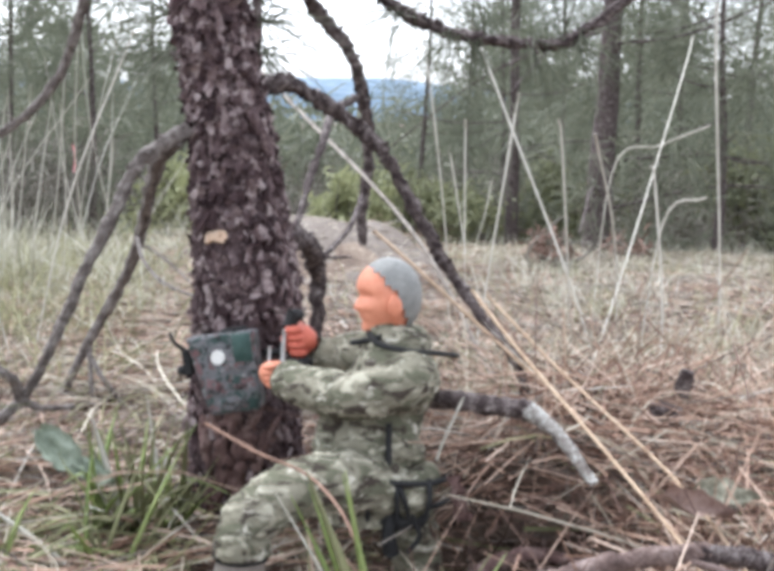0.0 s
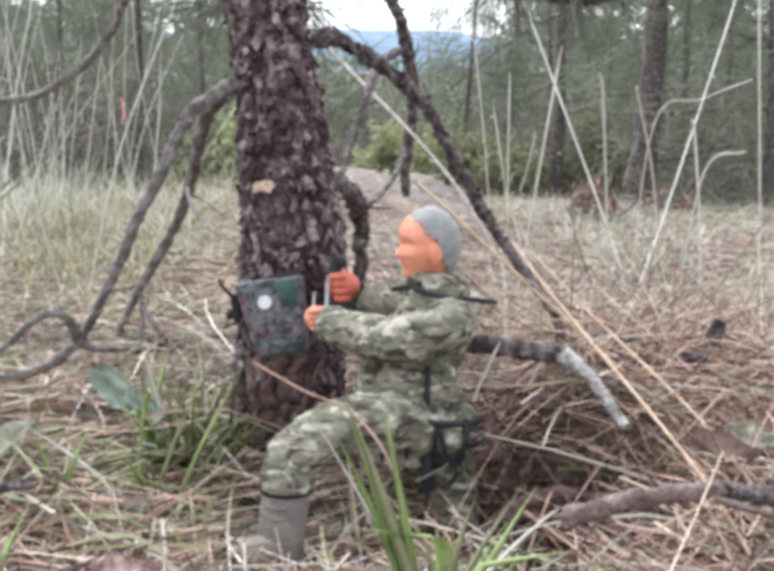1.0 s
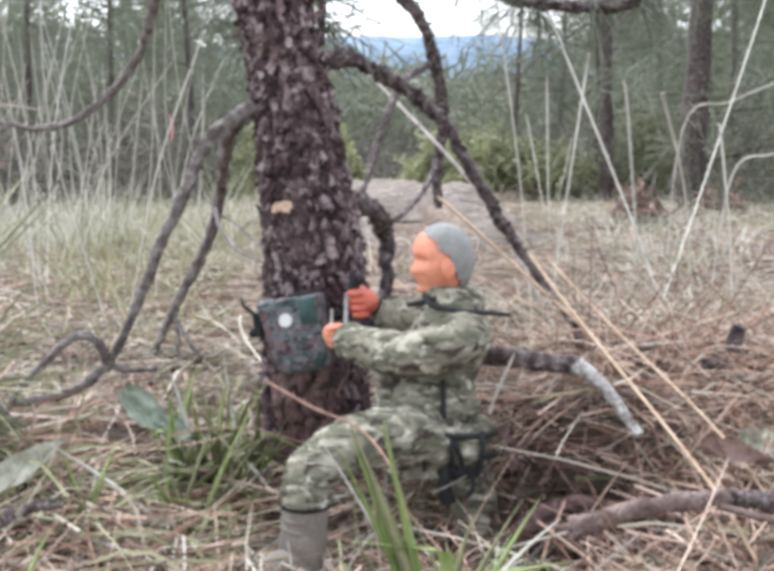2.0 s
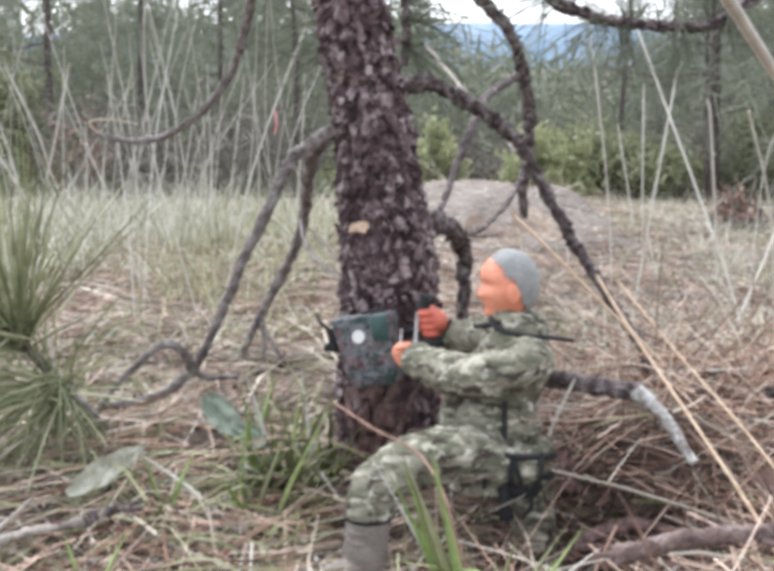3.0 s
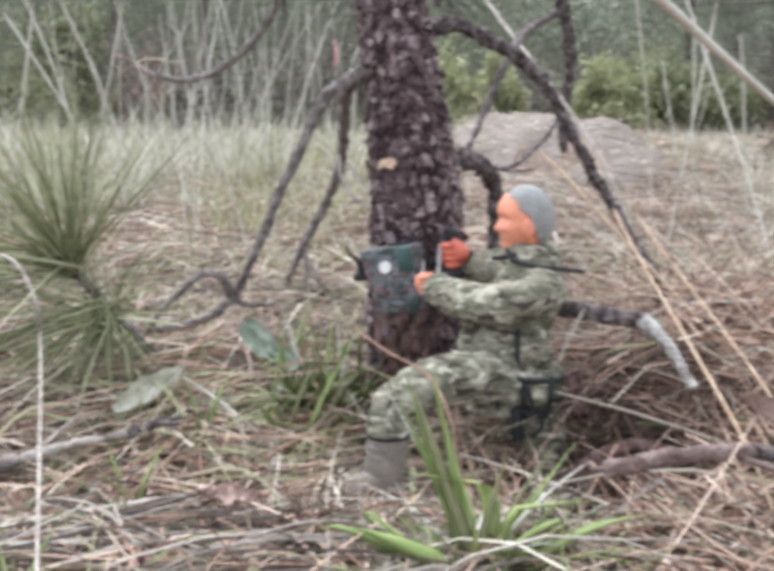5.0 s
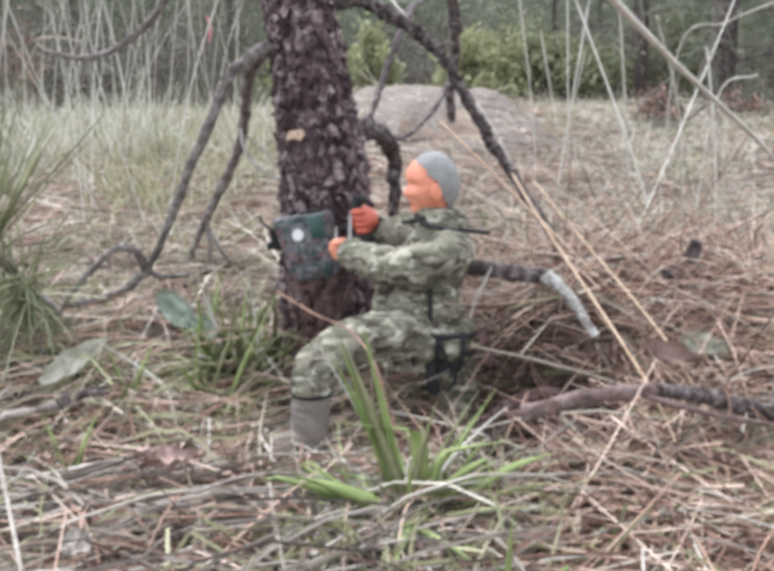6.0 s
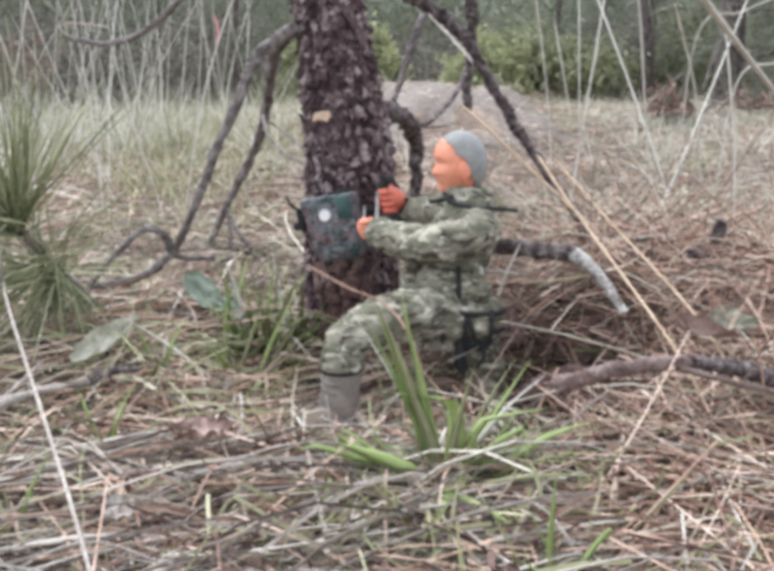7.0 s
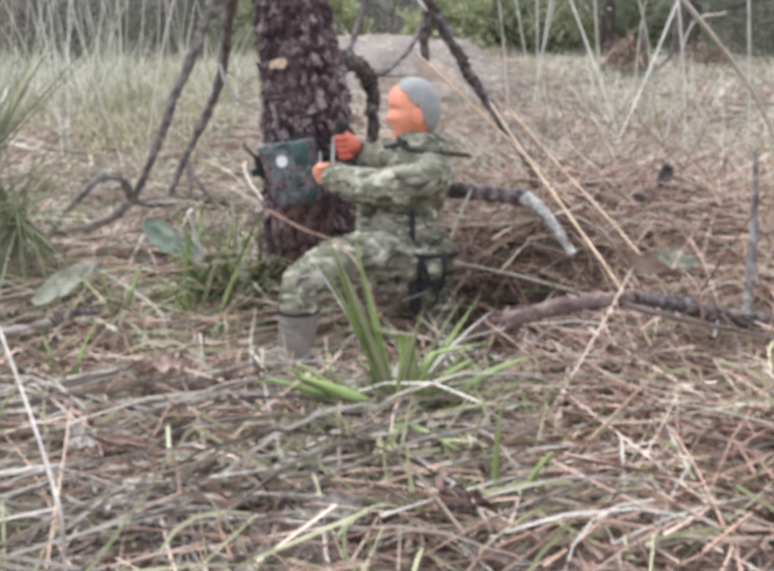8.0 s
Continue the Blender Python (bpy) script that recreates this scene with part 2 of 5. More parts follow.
def spline(points, steps):
    """Catmull-Rom through points (any width), steps per span."""
    p = np.array(points, float)
    p = np.vstack([2 * p[0] - p[1], p, 2 * p[-1] - p[-2]])
    out = []
    for i in range(1, len(p) - 2):
        for s in np.linspace(0, 1, steps, endpoint=False):
            a, b, c, d = p[i - 1], p[i], p[i + 1], p[i + 2]
            out.append(0.5 * (2 * b + (c - a) * s + (2 * a - 5 * b + 4 * c - d) * s * s + (3 * b - a - 3 * c + d) * s ** 3))
    out.append(p[-2])
    return np.array(out)


def tube(bm, points, r0, r1, sides=9, steps=5, rough=0.0, flare=0.0, seed=0, mat=0):
    """A swept, tapered, knobbly tube with rounded ends along a spline."""
    rnd = random.Random(seed)
    c = spline(points, steps)
    n = len(c)
    rings = []
    up = Vector((0.31, 0.52, 0.8)).normalized()
    for i in range(n):
        d = Vector(c[min(i + 1, n - 1)] - c[max(i - 1, 0)]).normalized()
        a = d.cross(up).normalized()
        b = d.cross(a)
        s = i / (n - 1)
        r = (r0 + (r1 - r0) * s) * (1 + flare * max(0, 1 - s * 6))
        ring = []
        for k in range(sides):
            th = 2 * math.pi * k / sides
            q = Vector(c[i])
            rr = r * (1 + rough * (noise.noise(q * (0.5 / max(r0, 1e-4)) + Vector((math.cos(th), math.sin(th), seed))) + 0.5 * rnd.uniform(-1, 1)))
            ring.append(bm.verts.new(q + (a * math.cos(th) + b * math.sin(th)) * rr))
        rings.append(ring)
    for r1_, r2_ in zip(rings, rings[1:]):
        for k in range(sides):
            f = bm.faces.new((r1_[k], r1_[(k + 1) % sides], r2_[(k + 1) % sides], r2_[k]))
            f.material_index = mat
    for ring, flip in ((rings[0], True), (rings[-1], False)):
        f = bm.faces.new(ring[::-1] if not flip else ring)
        f.material_index = mat
    return rings


def ball(bm, centre, radii, turn=None, mat=0, u=20, v=14, bulge=0.0, freq=60, seed=0):
    m = Matrix.Translation(centre) @ (turn if turn is not None else Matrix.Identity(4)) @ Matrix.Diagonal((*radii, 1))
    g = bmesh.ops.create_uvsphere(bm, u_segments=u, v_segments=v, radius=1.0, matrix=m)
    for w in g["verts"]:
        if bulge:
            w.co += (w.co - Vector(centre)) * bulge * noise.noise(w.co * freq + Vector((seed, seed, seed)))
        for f in w.link_faces:
            f.material_index = mat
    return g["verts"]


def box_mesh(bm, size, m, bevel=0.0, segs=2, mat=0):
    g = bmesh.ops.create_cube(bm, size=1.0, matrix=m @ Matrix.Diagonal((*size, 1)))
    faces = {f for v in g["verts"] for f in v.link_faces}
    for f in faces:
        f.material_index = mat
    if bevel:
        bmesh.ops.bevel(bm, geom=list({e for f in faces for e in f.edges}), offset=bevel, segments=segs, affect="EDGES", profile=0.6, material=-1)


def blades(base, direction, length, width, droop, rng, segs=4, three=False, tip=0.15, curl=0.0):
    """Many curved strands as vertex and quad arrays. base, direction: (n, 3); the rest (n,). droop bends the tip down."""
    n = len(base)
    d = direction / np.linalg.norm(direction, axis=1, keepdims=True)
    ref = np.where(np.abs(d[:, 2:3]) > 0.9, np.array([[1.0, 0, 0]]), np.array([[0, 0, 1.0]]))
    side = np.cross(d, ref)
    side /= np.linalg.norm(side, axis=1, keepdims=True)
    nor = np.cross(side, d)
    phi = rng.uniform(0, 2 * np.pi, n)[:, None]
    bend = (side * np.cos(phi) + nor * np.sin(phi)) * (rng.normal(0, 1, n) * curl * length)[:, None]
    roll = rng.uniform(0, 2 * np.pi, n)[:, None]
    if three:
        offs = [side * np.cos(roll + a) + nor * np.sin(roll + a) for a in (0, 2 * np.pi / 3, 4 * np.pi / 3)]
    else:
        offs = [side * np.cos(roll) + nor * np.sin(roll), -(side * np.cos(roll) + nor * np.sin(roll))]
    k = len(offs)
    verts = []
    for i in range(segs + 1):
        s = i / segs
        c = base + d * (length * s)[:, None] + bend * (s * (1 - s) * 4 if not droop.any() else s * s)
        c = c - np.array([[0, 0, 1.0]]) * (droop * length * s * s)[:, None]
        w = width * (1 - (1 - tip) * s ** 2) * 0.5
        for o in offs:
            verts.append(c + o * w[:, None])
    v = np.stack(verts, 1)
    per = (segs + 1) * k
    quads = []
    for i in range(segs):
        for j in range(k if k > 2 else 1):
            a, b = i * k + j, i * k + (j + 1) % k
            quads.append((a, b, b + k, a + k))
    q = np.array(quads)[None] + (np.arange(n) * per)[:, None, None]
    return v.reshape(-1, 3), q.reshape(-1, 4)


def stuff(name, chunks, mat, label, category):
    """Joined strands as one object of kind stuff."""
    vs, fs, k = [], [], 0
    for v, f in chunks:
        vs.append(v)
        fs.append(f + k)
        k += len(v)
    ob = new(name, array_mesh(name, np.vstack(vs), np.vstack(fs), mat))
    return tagged(ob, label, category, kind="stuff")


def smoothbump(x, y, cx, cy, sx, sy):
    return np.exp(-((x - cx) / sx) ** 2 - ((y - cy) / sy) ** 2)


def gz(x, y):
    """Height of the ground."""
    x, y = np.asarray(x, float), np.asarray(y, float)
    yy = np.clip(y - 0.05, 0, 3.0)
    z = 0.058 - 0.025 * yy - 0.0165 * yy ** 2 - 0.124 * np.clip(y - 3.05, 0, 60)
    z = z + 0.042 * smoothbump(x, y, 0.195, 0.04, 0.09, 0.09) + 0.03 * smoothbump(x, y, 0.135, -0.015, 0.04, 0.035)
    z = z - 0.034 * smoothbump(x, y, 0.02, -0.035, 0.085, 0.1)
    z = z - 0.082 * smoothbump(x, y, 0.112, -0.094, 0.038, 0.038)
    z = z - 0.018 * smoothbump(x, y, -0.008, -0.105, 0.025, 0.02) - 0.009 * smoothbump(x, y, 0.0, -0.13, 0.04, 0.03)
    z = z + 0.014 * smoothbump(x, y, 0.07, -0.145, 0.03, 0.025)
    z = z + 0.012 * smoothbump(x, y, -0.14, 0.02, 0.06, 0.08)
    z = z + 0.085 * smoothbump(x, y, 0.09, 1.05, 0.13, 0.15)
    z = z + 0.05 * smoothbump(x, y, 0.25, 1.05, 0.07, 0.12)
    near = np.clip(1.5 - np.hypot(x, y) * 0.4, 0, 1)
    z = z + near * 0.006 * (np.sin(x * 31 + 1.3 * np.sin(y * 17)) * np.cos(y * 27 + 0.7) + 0.5 * np.sin(x * 73 + y * 51))
    return z + 0.25 * np.clip((np.hypot(x, y) - 4) / 20, 0, 1) * np.sin(x * 0.31) * np.cos(y * 0.23)


# ---- ground: one sheet to the horizon ----
def spread(lo, hi, n, core, c):
    u = np.linspace(-1, 1, n)
    k = 7.0
    g = np.sinh(k * u) / np.sinh(k)
    lin = u * core
    return c + np.where(u < 0, np.minimum(lin, 0) + g * -(lo - c) * 1.0, lin + g * (hi - c))


gx = spread(-400, 400, 281, 0.5, 0.03)
gy = spread(-300, 1500, 321, 0.8, 0.1)
GX, GY = np.meshgrid(gx, gy)
GV = np.stack([GX, GY, gz(GX, GY)], -1).reshape(-1, 3)
nx, ny = len(gx), len(gy)
ii = (np.arange(ny - 1)[:, None] * nx + np.arange(nx - 1)[None]).ravel()
ground = new("ground", array_mesh("ground", GV, np.stack([ii, ii + 1, ii + nx + 1, ii + nx], 1), SOIL, True))
tagged(ground, "uneven forest soil under needle litter, sloping gently away", "ground", kind="structure")

# distant hills, the blue haze over them put into their colour
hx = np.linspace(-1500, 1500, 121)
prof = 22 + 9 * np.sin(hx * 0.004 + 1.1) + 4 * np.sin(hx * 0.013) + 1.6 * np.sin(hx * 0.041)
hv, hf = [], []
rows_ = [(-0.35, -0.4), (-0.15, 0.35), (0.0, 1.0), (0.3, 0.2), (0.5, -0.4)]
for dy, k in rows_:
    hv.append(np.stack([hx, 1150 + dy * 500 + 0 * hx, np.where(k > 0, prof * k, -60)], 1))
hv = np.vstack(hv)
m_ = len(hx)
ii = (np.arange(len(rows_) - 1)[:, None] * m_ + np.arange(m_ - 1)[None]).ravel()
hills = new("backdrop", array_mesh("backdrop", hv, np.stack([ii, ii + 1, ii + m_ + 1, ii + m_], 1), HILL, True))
tagged(hills, "wooded hills beyond a valley, blue haze painted into their colour", "hill", kind="structure")


# smooth mound of pale earth across the clearing
mound = []
for i in range(25):
    for k in range(64):
        q_, a_ = i / 24, 2 * math.pi * k / 64
        x_, y_ = 0.15 + 0.24 * q_ * math.cos(a_), 1.03 + 0.24 * q_ * math.sin(a_)
        mound.append((x_, y_, float(gz(x_, y_)) + 0.006 * (1 - q_ ** 4) - 0.004 * q_ + 0.0025 * noise.noise(Vector((x_ * 40, y_ * 40, 3)))))
ring_ = (np.arange(24)[:, None] * 64)
turn_ = np.arange(64)[None]
quads_ = np.stack([ring_ + turn_, ring_ + 64 + turn_, ring_ + 64 + (turn_ + 1) % 64, ring_ + (turn_ + 1) % 64], -1).reshape(-1, 4)
tagged(new("earth_mound", array_mesh("earth_mound", np.array(mound), quads_, CLAY, True)), "low smooth mound of pale bare earth across the clearing", "mound")


# ---- the pine with the box on it ----
pine = tagged(new("pine_tree"), "young pine with dark flaky bark and bare lower branches", "tree")
AXIS = [(0.022, 0.052, -0.03, 0.036), (0.017, 0.052, 0.03, 0.029), (0.0125, 0.051, 0.085, 0.0265), (0.0135, 0.05, 0.14, 0.0245), (0.012, 0.05, 0.165, 0.0235),
        (0.0085, 0.05, 0.197, 0.0215), (0.0035, 0.05, 0.236, 0.0188), (-0.005, 0.05, 0.285, 0.0168), (-0.014, 0.05, 0.34, 0.0158), (-0.03, 0.052, 0.5, 0.0145),
        (-0.05, 0.055, 0.8, 0.012), (-0.06, 0.06, 1.3, 0.007)]
axis_c = spline(AXIS, 24)


def trunk_at(z):
    i = int(np.argmin(np.abs(axis_c[:, 2] - z)))
    return Vector(axis_c[i, :3]), axis_c[i, 3]


def trunk_mesh():
    sides = 120
    zs = np.concatenate([np.linspace(-0.03, 0.36, 300), np.linspace(0.365, 1.3, 60)])
    cx, cy, rr = (np.interp(zs, axis_c[:, 2], axis_c[:, k]) for k in (0, 1, 3))
    verts = np.zeros((len(zs), sides, 3))
    for i, z in enumerate(zs):
        for k in range(sides):
            th = 2 * math.pi * k / sides
            u = Vector((math.cos(th) * 0.022, math.sin(th) * 0.022, z * 0.85))
            d, _ = noise.voronoi(u * 230 + 0.7 * noise.noise_vector(u * 150))
            crack = min(1.0, (d[1] - d[0]) * 2.4)
            ridge = noise.noise(u * 60) * 0.0011 + noise.noise(u * 260) * 0.0007
            r = rr[i] + 0.0034 * (crack - 0.75) + 1.7 * ridge + 0.0022 * noise.noise(Vector((math.cos(th), math.sin(th), z * 14)))
            verts[i, k] = cx[i] + r * math.cos(th), cy[i] + r * math.sin(th), z
    v = verts.reshape(-1, 3)
    i = np.arange(len(zs) - 1)[:, None] * sides
    k = np.arange(sides)[None]
    f = np.stack([i + k, i + (k + 1) % sides, i + sides + (k + 1) % sides, i + sides + k], -1).reshape(-1, 4)
    ob = new("trunk", array_mesh("trunk", v, f, BARK, False))
    ob.parent = pine


trunk_mesh()
BRANCHES = {
    "L1": ([(0.0, 0.05, 0.236), (-0.014, 0.044, 0.231), (-0.025, 0.04, 0.225), (-0.038, 0.038, 0.214), (-0.048, 0.036, 0.193), (-0.061, 0.036, 0.167), (-0.074, 0.038, 0.137), (-0.084, 0.04, 0.116), (-0.093, 0.043, 0.1)], 0.0036, 0.0021, BRANCH),
    "L2": ([(-0.02, 0.046, 0.226), (-0.028, 0.07, 0.218), (-0.035, 0.12, 0.199), (-0.046, 0.2, 0.158), (-0.059, 0.23, 0.127), (-0.078, 0.245, 0.092), (-0.098, 0.252, 0.052)], 0.0042, 0.0026, BRANCH),
    "L2a": ([(-0.079, 0.245, 0.088), (-0.077, 0.238, 0.07), (-0.076, 0.23, 0.052)], 0.0016, 0.0011, BRANCH),
    "L2b": ([(-0.078, 0.245, 0.082), (-0.069, 0.23, 0.07), (-0.055, 0.22, 0.054)], 0.0016, 0.0012, BRANCH),
    "L2c": ([(-0.045, 0.18, 0.165), (-0.041, 0.15, 0.157), (-0.03, 0.12, 0.148), (-0.012, 0.09, 0.144)], 0.0011, 0.0007, BRANCH),
    "L2d": ([(-0.046, 0.2, 0.157), (-0.038, 0.17, 0.16), (-0.026, 0.13, 0.157), (-0.014, 0.1, 0.15)], 0.0008, 0.0005, BRANCH),
    "arch": ([(-0.092, 0.043, 0.099), (-0.095, 0.035, 0.114), (-0.105, 0.03, 0.119), (-0.118, 0.028, 0.109), (-0.132, 0.026, 0.095), (-0.141, 0.025, 0.082)], 0.0023, 0.0015, BRANCH),
    "arch2": ([(-0.09, 0.043, 0.104), (-0.104, 0.035, 0.093), (-0.119, 0.03, 0.088), (-0.139, 0.027, 0.086)], 0.0027, 0.0018, BRANCH),
    "arch3": ([(-0.093, 0.043, 0.102), (-0.083, 0.04, 0.099), (-0.068, 0.045, 0.098)], 0.0018, 0.0012, BRANCH),
    "C": ([(-0.014, 0.055, 0.36), (-0.045, 0.1, 0.345), (-0.068, 0.145, 0.305), (-0.083, 0.168, 0.264), (-0.1, 0.178, 0.24), (-0.125, 0.184, 0.221), (-0.15, 0.185, 0.214), (-0.174, 0.185, 0.219)], 0.0036, 0.0015, BRANCH),
    "Ca": ([(-0.172, 0.185, 0.218), (-0.178, 0.18, 0.226), (-0.165, 0.17, 0.229), (-0.145, 0.17, 0.226)], 0.0006, 0.0004, STRAW),
    "R1": ([(0.002, 0.05, 0.252), (0.018, 0.066, 0.252), (0.034, 0.075, 0.253), (0.051, 0.085, 0.245), (0.068, 0.09, 0.235), (0.082, 0.09, 0.223), (0.092, 0.09, 0.208), (0.111, 0.08, 0.173), (0.124, 0.074, 0.153), (0.135, 0.05, 0.134), (0.143, 0.03, 0.122), (0.147, 0.02, 0.106)], 0.0043, 0.0022, DARKBRANCH),
    "R2": ([(-0.008, 0.055, 0.42), (0.02, 0.2, 0.41), (0.05, 0.35, 0.355), (0.078, 0.4, 0.318), (0.102, 0.41, 0.293), (0.118, 0.42, 0.258), (0.125, 0.43, 0.218), (0.125, 0.43, 0.188), (0.121, 0.43, 0.162), (0.1225, 0.43, 0.134)], 0.006, 0.0033, DARKBRANCH),
    "R2a": ([(0.114, 0.42, 0.253), (0.081, 0.3, 0.24), (0.065, 0.2, 0.224), (0.053, 0.16, 0.202), (0.044, 0.12, 0.184), (0.036, 0.09, 0.174)], 0.003, 0.0015, DARKBRANCH),
    "R2b": ([(0.122, 0.43, 0.175), (0.104, 0.36, 0.158), (0.082, 0.28, 0.15), (0.066, 0.22, 0.151), (0.044, 0.14, 0.166)], 0.0022, 0.0011, DARKBRANCH),
    "R2c": ([(0.055, 0.14, 0.163), (0.07, 0.2, 0.152), (0.09, 0.25, 0.146)], 0.0011, 0.0006, DARKBRANCH),
    "stub": ([(0.018, 0.055, 0.182), (0.03, 0.07, 0.178), (0.041, 0.09, 0.175), (0.052, 0.13, 0.164), (0.058, 0.16, 0.147), (0.059, 0.16, 0.13), (0.057, 0.16, 0.1)], 0.0058, 0.0037, DARKBRANCH),
    "UR": ([(-0.01, 0.05, 0.55), (0.04, 0.15, 0.43), (0.085, 0.22, 0.335), (0.108, 0.25, 0.313), (0.147, 0.25, 0.295), (0.181, 0.25, 0.29), (0.217, 0.25, 0.288), (0.24, 0.25, 0.297), (0.272, 0.25, 0.321), (0.33, 0.25, 0.37)], 0.0045, 0.003, DARKBRANCH),
    "nub": ([(-0.006, 0.047, 0.26), (-0.016, 0.044, 0.2625), (-0.0235, 0.043, 0.2652)], 0.0022, 0.001, BRANCH),
    "bough": ([(-0.01, 0.06, 0.36), (0.008, 0.11, 0.345), (0.019, 0.14, 0.315), (0.0215, 0.15, 0.285), (0.0205, 0.152, 0.262)], 0.0032, 0.0022, DARKBRANCH),
    "scar": ([(0.012, 0.031, 0.24), (0.018, 0.0275, 0.231), (0.0225, 0.0275, 0.219)], 0.0026, 0.0018, FLAKE),
}
for k, (key, (pts, r0, r1, mat)) in enumerate(BRANCHES.items()):
    bm = bmesh.new()
    tube(bm, pts, r0, r1, sides=18, steps=14, rough=0.42 if mat is BRANCH else 0.6, flare=0.6 if key in ("L1", "R1", "stub") else 0.0, seed=k + 3)
    limb = part("branch", bm, mat, pine)
    # knots and twig stumps along the bark
    if key in ("L1", "R1", "R2", "stub", "UR", "C"):
        line_, kr = spline(pts, 10), random.Random(k + 90)
        for _ in range(26 if key != "C" else 9):
            s_ = kr.uniform(0.06, 0.97)
            q_ = Vector(line_[int(s_ * (len(line_) - 1))])
            d_ = Vector((kr.uniform(-1, 1), kr.uniform(-1, 0.3), kr.uniform(-0.7, 1))).normalized()
            rr_ = r0 + (r1 - r0) * s_
            kb = bmesh.new()
            tube(kb, [q_ + d_ * rr_ * 0.5, q_ + d_ * rr_ * 1.15, q_ + d_ * rr_ * kr.uniform(1.35, 1.9)], rr_ * 0.5, rr_ * 0.2, 7, 3, 0.4, seed=int(s_ * 999))
            part("knot", kb, mat, limb)
# needle sprays hanging from the upper branch
SPRAYS = [((0.167, 0.25, 0.292), (0.1, -0.2, -0.9)), ((0.157, 0.25, 0.293), (-0.5, -0.2, -0.6)), ((0.207, 0.25, 0.29), (0.3, 0.0, -0.8)), ((0.237, 0.25, 0.295), (0.2, -0.3, -0.7)), ((0.12, 0.25, 0.306), (-0.6, 0.0, -0.3)), ((0.175, 0.25, 0.293), (0.0, 0.1, 0.8)), ((0.225, 0.25, 0.292), (-0.2, 0, 0.8)),
          ((0.021, 0.15, 0.288), (0.7, 0.1, 0.1)), ((0.021, 0.15, 0.275), (0.7, 0.0, -0.3)), ((0.022, 0.15, 0.3), (0.7, 0.1, 0.5)), ((-0.022, 0.13, 0.29), (-0.8, 0.1, 0.1)), ((-0.02, 0.13, 0.272), (-0.7, 0.0, -0.4))]
spray_rng = np.random.default_rng(21)
for c_, a_ in SPRAYS:
    n_ = 26
    d_ = np.array(a_)[None] + spray_rng.normal(0, 0.4, (n_, 3))
    v_, f_ = blades(np.array(c_)[None] + spray_rng.normal(0, 0.003, (n_, 3)), d_, spray_rng.uniform(0.03, 0.055, n_), np.full(n_, 0.0009), spray_rng.uniform(0.01, 0.2, n_), spray_rng, 4, True, 0.35, 0.05)
    ob = new("needle_spray", array_mesh("needle_spray", v_, f_, PINE))
    ob.parent = pine
# fresh cut on the bark
bm = bmesh.new()
ball(bm, (-0.0025, 0.0312, 0.1812), (0.0056, 0.0022, 0.0026), pose(0, 0, 0, 0, -8, -35), 0, 28, 18, 0.9, 420)
for k in range(5):
    tube(bm, [(-0.006 + 0.002 * k, 0.0315 - 0.0006 * k, 0.1812), (-0.0068 + 0.0022 * k, 0.0298 - 0.0006 * k, 0.1824 + 0.0004 * (k % 3))], 0.0009, 0.0003, 5, 2, 0.3, seed=k)
part("fresh_cut", bm, FRESHWOOD, pine, "pale fresh wood where a twig broke off")
# bare reddish strips low on the trunk
for k, (x, y, z, w, h) in enumerate([(0.002, 0.028, 0.076, 0.0045, 0.018), (-0.006, 0.031, 0.084, 0.003, 0.014), (0.009, 0.0268, 0.066, 0.004, 0.014), (-0.002, 0.029, 0.06, 0.0035, 0.012), (0.012, 0.0272, 0.088, 0.0055, 0.016), (0.019, 0.0285, 0.078, 0.0035, 0.02), (0.006, 0.0272, 0.096, 0.005, 0.01)]):
    bm = bmesh.new()
    ball(bm, (x, y, z), (w, 0.0042, h), pose(0, 0, 0, 0, 7 * k - 10, 0), 0, 24, 30, 0.9, 230, k)
    part("bare_patch", bm, REDBARK, pine, "reddish strip of peeled bark")


def flake_arrays(seed):
    """A thin curled bark scale: 4 x 3 points on its face and its back, in metres, face towards -y, free edge down."""
    r2 = random.Random(seed)
    cols, rows, pts = 4, 3, []
    jag = [r2.uniform(-1, 1) for _ in range(cols)]
    lift = r2.uniform(0.0006, 0.0028)
    w, h = r2.uniform(0.0011, 0.0023), r2.uniform(0.0016, 0.0042)
    for back in (0, 1):
        for i in range(rows):
            v = i / (rows - 1)
            for j in range(cols):
                u = j / (cols - 1) * 2 - 1
                x = u * w * (1 - 0.25 * v) + jag[(i + j) % cols] * 0.0004
                z = (v - 0.5) * 2 * h + (jag[j] * 0.001 if i == 0 else 0.0) + 0.0004 * jag[(j + 2 * i) % cols]
                y = -lift * (1 - v) ** 2 + 0.5 * u * u * w * 0.5 + 0.0003 * jag[(j * 2 + i) % cols]
                pts.append((x, y + (0.0007 + 0.0006 * v) * back, z))
    n, q = cols * rows, []
    for i in range(rows - 1):
        for j in range(cols - 1):
            k = i * cols + j
            q += [(k, k + 1, k + cols + 1, k + cols), (n + k + cols, n + k + cols + 1, n + k + 1, n + k)]
    rim = [0, 1, 2, 3, 7, 11, 10, 9, 8, 4]
    q += [(rim[(k + 1) % 10], rim[k], n + rim[k], n + rim[(k + 1) % 10]) for k in range(10)]
    return np.array(pts), np.array(q)


